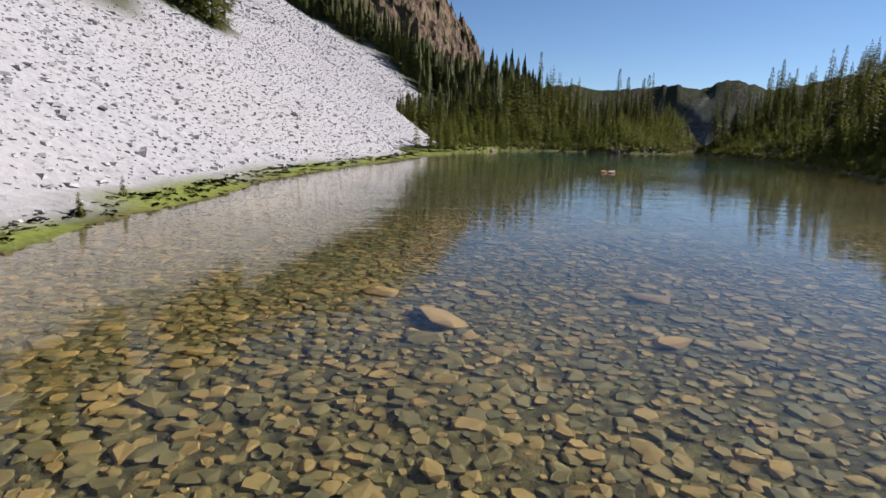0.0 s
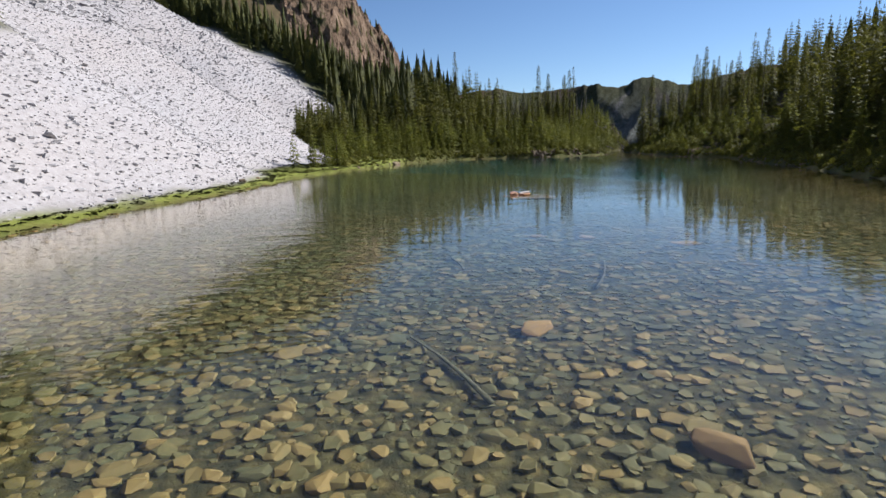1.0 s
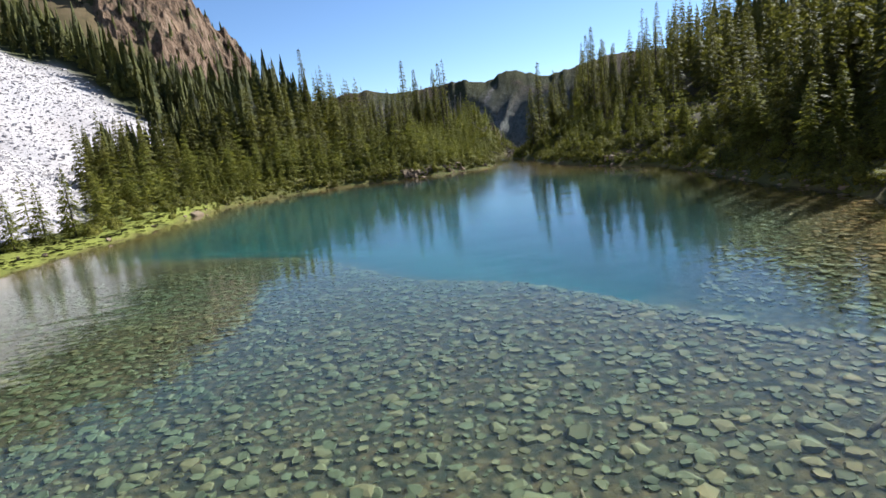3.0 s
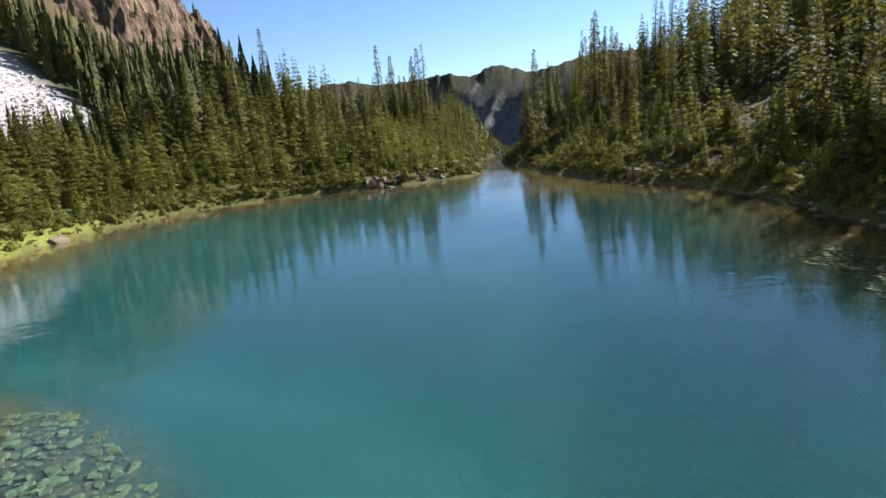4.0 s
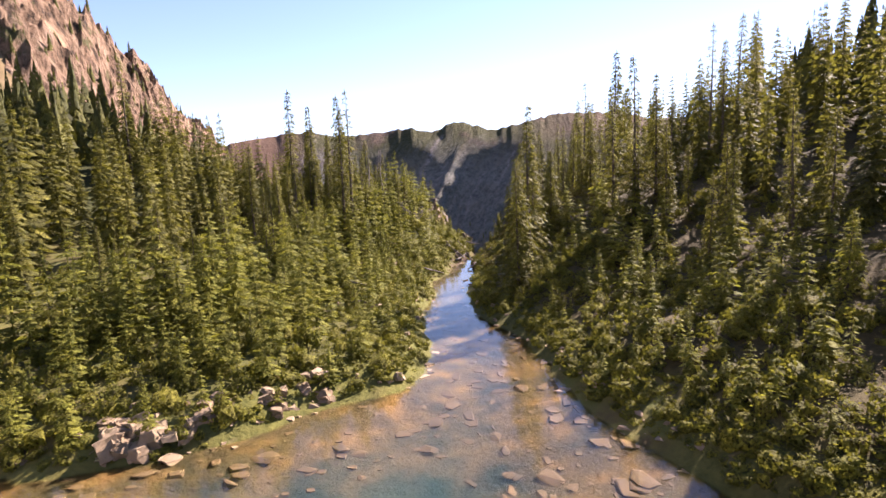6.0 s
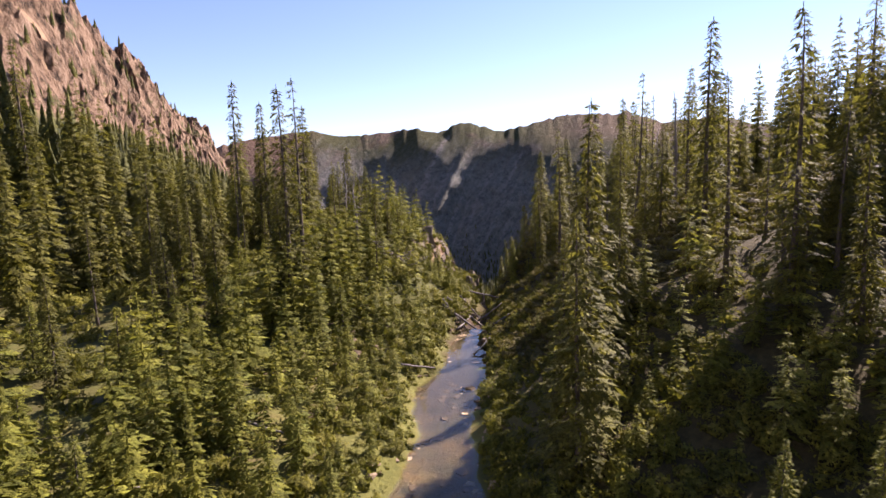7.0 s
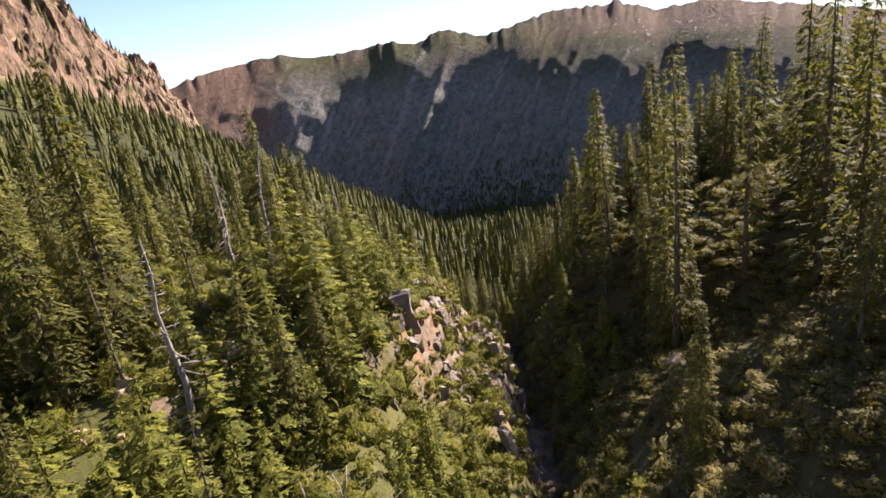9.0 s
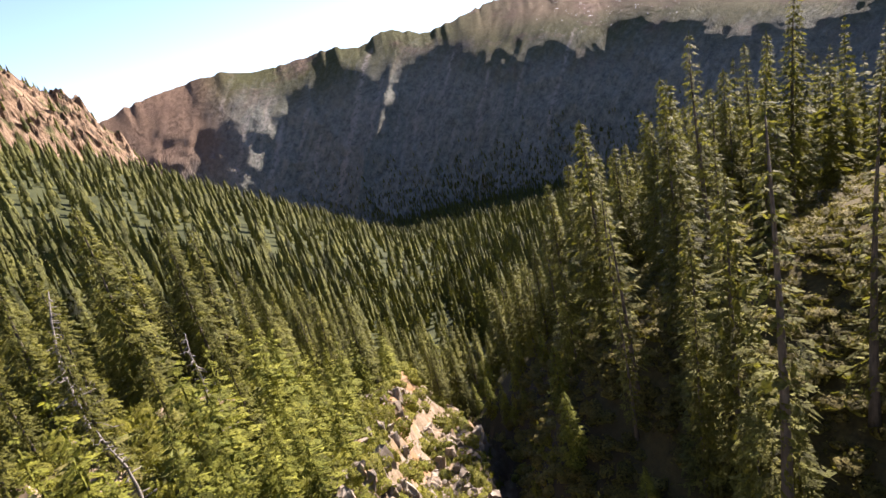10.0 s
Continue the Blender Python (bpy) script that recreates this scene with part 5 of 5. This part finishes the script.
def dead_tree(x, y, tall, lean, turn, seed, label, bare=0.25, twigs=34, spread_=0.16, name="dead_tree", z=None):
    r = np.random.RandomState(seed)
    top = tagged(holder(name, pose(x, y, height_at(x, y) - 0.2 if z is None else z, lean[0], lean[1], turn)), label, "dead tree", "dead trees")
    v, f = tube([(0.02 * tall * math.sin(k), 0.01 * tall * math.cos(2 * k), tall * k / 7) for k in range(8)], [(0.016 * tall + 0.04) * (1 - 0.9 * k / 7) for k in range(8)], 7)
    part("trunk", mesh_from("trunk", v, f, DEADWOOD, True), top)
    pieces = []
    for k in range(twigs):
        u = bare + (0.97 - bare) * (k + r.rand()) / twigs
        w, reach = r.uniform(0, 6.28), tall * spread_ * (1.05 - u) * r.uniform(0.5, 1.2) + 0.15
        a = Vector((0.02 * tall * math.sin(u * 7), 0.01 * tall * math.cos(u * 14), tall * u))
        b_ = a + Vector((math.cos(w) * reach, math.sin(w) * reach, reach * r.uniform(-0.5, 0.25)))
        pieces.append(limb(a, b_, 0.035 + 0.01 * reach, 0.008, reach * 0.08, 4, 3))
        for _ in range(2):
            m = a.lerp(b_, r.uniform(0.4, 0.9))
            pieces.append(tube([m, m + Vector(r.uniform(-0.35, 0.35, 3)) * reach], [0.018, 0.005], 3))
    v, f = joined(pieces)
    tagged(part("branch", mesh_from("branch", v, f, DEADWOOD, True), top, "bare grey broken branches"), kind="stuff")


dead_tree(71.6, 193.1, 9, (-4, 9), 20, 301, "weathered grey snag with broken branches")
dead_tree(77.0, 193.2, 8, (3, -7), 80, 302, "leaning grey snag beside the rock face")
dead_tree(74.4, 186.4, 6, (5, 12), 150, 303, "short dead fir with twisted bare branches")
dead_tree(69.2, 189.5, 8.5, (-3, 6), 220, 304, "weathered grey snag with broken branches")
dead_tree(66.0, 172.0, 10, (2, 3), 290, 305, "tall bare dead fir in the stand")
dead_tree(73.6, 183.6, 5.5, (-8, 5), 60, 306, "short dead fir with twisted bare branches")
dead_tree(104.0, 168.0, 12, (-2, 2), 10, 308, "tall bare dead fir on the ridge")
dead_tree(97.0, 158.0, 12, (1, 3), 200, 309, "tall bare dead fir on the ridge")
dead_tree(71.0, 167.6, 7.0, (58, 12), -70, 311, "uprooted dead tree hanging over the creek", 0.15, 46, 0.30, "fallen_tree")


# ---- shrubs and ground plants ----
def shrub_shape(seed, kites, size, tall, core=False):
    """A low mound of leaf sprays, over a lumpy core of close foliage."""
    r = np.random.RandomState(seed)
    V, Fc = [], []
    if core:
        v, f = hull(r, 18, (0.78, 0.78, tall * 1.2))
        V, Fc = [p for p in v + np.array([0, 0, tall * 0.16])], [tuple(t) for t in f]
    for k in range(kites):
        w = r.uniform(0, 6.28)
        rad = math.sqrt(r.rand()) * 0.5
        base = np.array([math.cos(w) * rad, math.sin(w) * rad, tall * (1 - (rad / 0.56) ** 2) * r.uniform(0.75, 1.12)])
        way = np.array([math.cos(w) * 0.6, math.sin(w) * 0.6, 0.8]) + r.normal(size=3) * 0.45
        way = way / np.linalg.norm(way) * size * r.uniform(0.7, 1.4)
        side = np.cross(way, r.normal(size=3))
        side = side / np.linalg.norm(side) * size * 0.34
        i = len(V)
        V.extend((base - way * 0.4, base + side, base + way * 0.6, base - side))
        Fc.extend(((i, i + 1, i + 2), (i, i + 2, i + 3)))
    return np.array(V), np.array(Fc)


SHRUBS = [shrub_shape(400 + k, 30, 0.16, 0.62, True) for k in range(5)]
HEATHS = [shrub_shape(440 + k, 32, 0.16, 0.42, True) for k in range(5)]
TUFTS = [shrub_shape(420 + k, 22, 0.34, 0.45) for k in range(4)]


def undergrowth():
    r = np.random.RandomState(23)
    x, y = scatter(r, -6, 130, 14, 262, 1.5)
    z, c = land(x, y)
    d, side = c["dist"], c["side"]
    keep = (d > 0.35) & (d < np.where(y < 64, 14, np.where(y < 130, 28, 34))) & (c["scree"] < 0.15) & (r.rand(len(x)) < 0.82 + 0.4 * wave(x, y, 6) + 0.35 * (y > 138)) & ((y > 92) | (side > 0))
    x, y, z, d, side = (v[keep] for v in (x, y, z, d, side))
    s = r.uniform(0.7, 1.9, len(x)) * (0.75 + 0.25 * smooth(0, 4, d)) * np.where((side < 0) & (y > 165), 1.3, 1.0)
    rows = np.stack([x, y, z - 0.05, s, s * r.uniform(0.6, 1.2, len(x)), r.uniform(0, 6.28, len(x)), r.randint(0, 5, len(x))], -1)
    heath = (side > 0) & (y > 138)
    # countable shrubs on the outlet's banks
    close = np.argsort(np.hypot(x - 56, y - 128))
    meshes = [give_outward(mesh_from("shrub", v, f, LEAVES), outward_of(v)) for v, f in SHRUBS]
    for i in close[:150]:
        ob = new("shrub", meshes[int(rows[i, 6])])
        ob.matrix_basis = pose(*rows[i, :3], 0, 0, math.degrees(rows[i, 5])) @ Matrix.Diagonal((rows[i, 3], rows[i, 3], rows[i, 4], 1))
        tagged(ob, "low leafy green shrub on the creek bank", "shrub", "bank shrubs")
    rest = np.ones(len(x), bool)
    rest[close[:150]] = False
    # close heath on the right bank
    hx, hy = scatter(r, 70, 116, 140, 206, 0.85)
    hz, hc = land(hx, hy)
    keep = (hc["side"] > 0) & (hc["dist"] > 1.5) & (hc["dist"] < 24) & (r.rand(len(hx)) < 0.85 + 0.4 * wave(hx, hy, 4))
    hx, hy, hz = hx[keep], hy[keep], hz[keep]
    hs = r.uniform(0.9, 2.0, len(hx))
    low = np.stack([hx, hy, hz + 0.05, hs, hs * r.uniform(0.5, 0.9, len(hx)), r.uniform(0, 6.28, len(hx)), r.randint(0, 5, len(hx))], -1)
    heath &= d > 22
    many("undergrowth", SHRUBS, rows[rest & ~heath & ~((side > 0) & (y > 138))], LEAVES, "green leafy undergrowth between the trees", "shrubs")
    many("heath", HEATHS, np.concatenate([rows[rest & heath], low]), HEATH, "brownish heath shrubs on the sunny ridge", "shrubs")
    # close growth on the banks of the outlet and the far shores
    x, y = scatter(r, 8, 104, 46, 200, 0.82)
    z, c = land(x, y)
    d, side = c["dist"], c["side"]
    rocky = (side < 0) & (np.hypot((x - 42) / 1.9, y - 118.5) < 3.2)
    keep = (d > 0.4) & (d < np.where(y > 160, np.where(side < 0, 13, 4), np.where(y > 140, 7, 12))) & ((side > 0) | (y > 108)) & (c["scree"] < 0.1) & ~rocky & (r.rand(len(x)) < np.where(y > 165, 0.85, 0.62) + 0.5 * wave(x, y, 5))
    x, y, z = x[keep], y[keep], z[keep]
    s = r.uniform(0.5, 1.5, len(x))
    many("bank_growth", SHRUBS, np.stack([x, y, z - 0.06, s, s * r.uniform(0.5, 1.2, len(x)), r.uniform(0, 6.28, len(x)), r.randint(0, 5, len(x))], -1), LEAVES, "low leafy yellow-green growth along the banks", "shrubs")
    # tufts at the water's edge
    x, y = scatter(r, 8, 104, 46, 172, 0.46)
    z, c = land(x, y)
    d, side = c["dist"], c["side"]
    keep = (d > 0.15) & (d < 3.2) & ((side > 0) | (y > 104)) & (c["scree"] < 0.1) & (r.rand(len(x)) < 0.75 + 0.3 * wave(x, y, 4))
    x, y, z = x[keep], y[keep], z[keep]
    s = r.uniform(0.35, 0.85, len(x))
    many("bank_tufts", SHRUBS, np.stack([x, y, z - 0.05, s, s * r.uniform(0.4, 1.0, len(x)), r.uniform(0, 6.28, len(x)), r.randint(0, 5, len(x))], -1), LEAVES, "tufts of grass and low plants at the water's edge", "plants")
    # grass on the left shore
    x, y = scatter(r, -14, 24, -8, 122, 0.55)
    z, c = land(x, y)
    keep = (c["meadow"] > 0.25) & (r.rand(len(x)) < 0.85)
    x, y, z = x[keep], y[keep], z[keep]
    s = r.uniform(0.3, 0.7, len(x))
    many("shore_grass", TUFTS, np.stack([x, y, z - 0.03, s, s * r.uniform(0.2, 0.5, len(x)), r.uniform(0, 6.28, len(x)), r.randint(0, 4, len(x))], -1), GRASS, "bright green grass along the lake shore", "grass")


undergrowth()

# two small saplings on the grassy shore
for x, y, t in ((-10.3, 9.6, 0.9), (-11.2, 13.6, 0.9), (-2.2, 88.0, 4.5), (-1.0, 91.0, 5.0), (0.6, 93.0, 6.0)):
    plant(YOUNGS[int(t * 2) % 2], x, y, height_at(x, y) - 0.05, t, 40 * t, (0, 0), "sapling", "shore saplings")
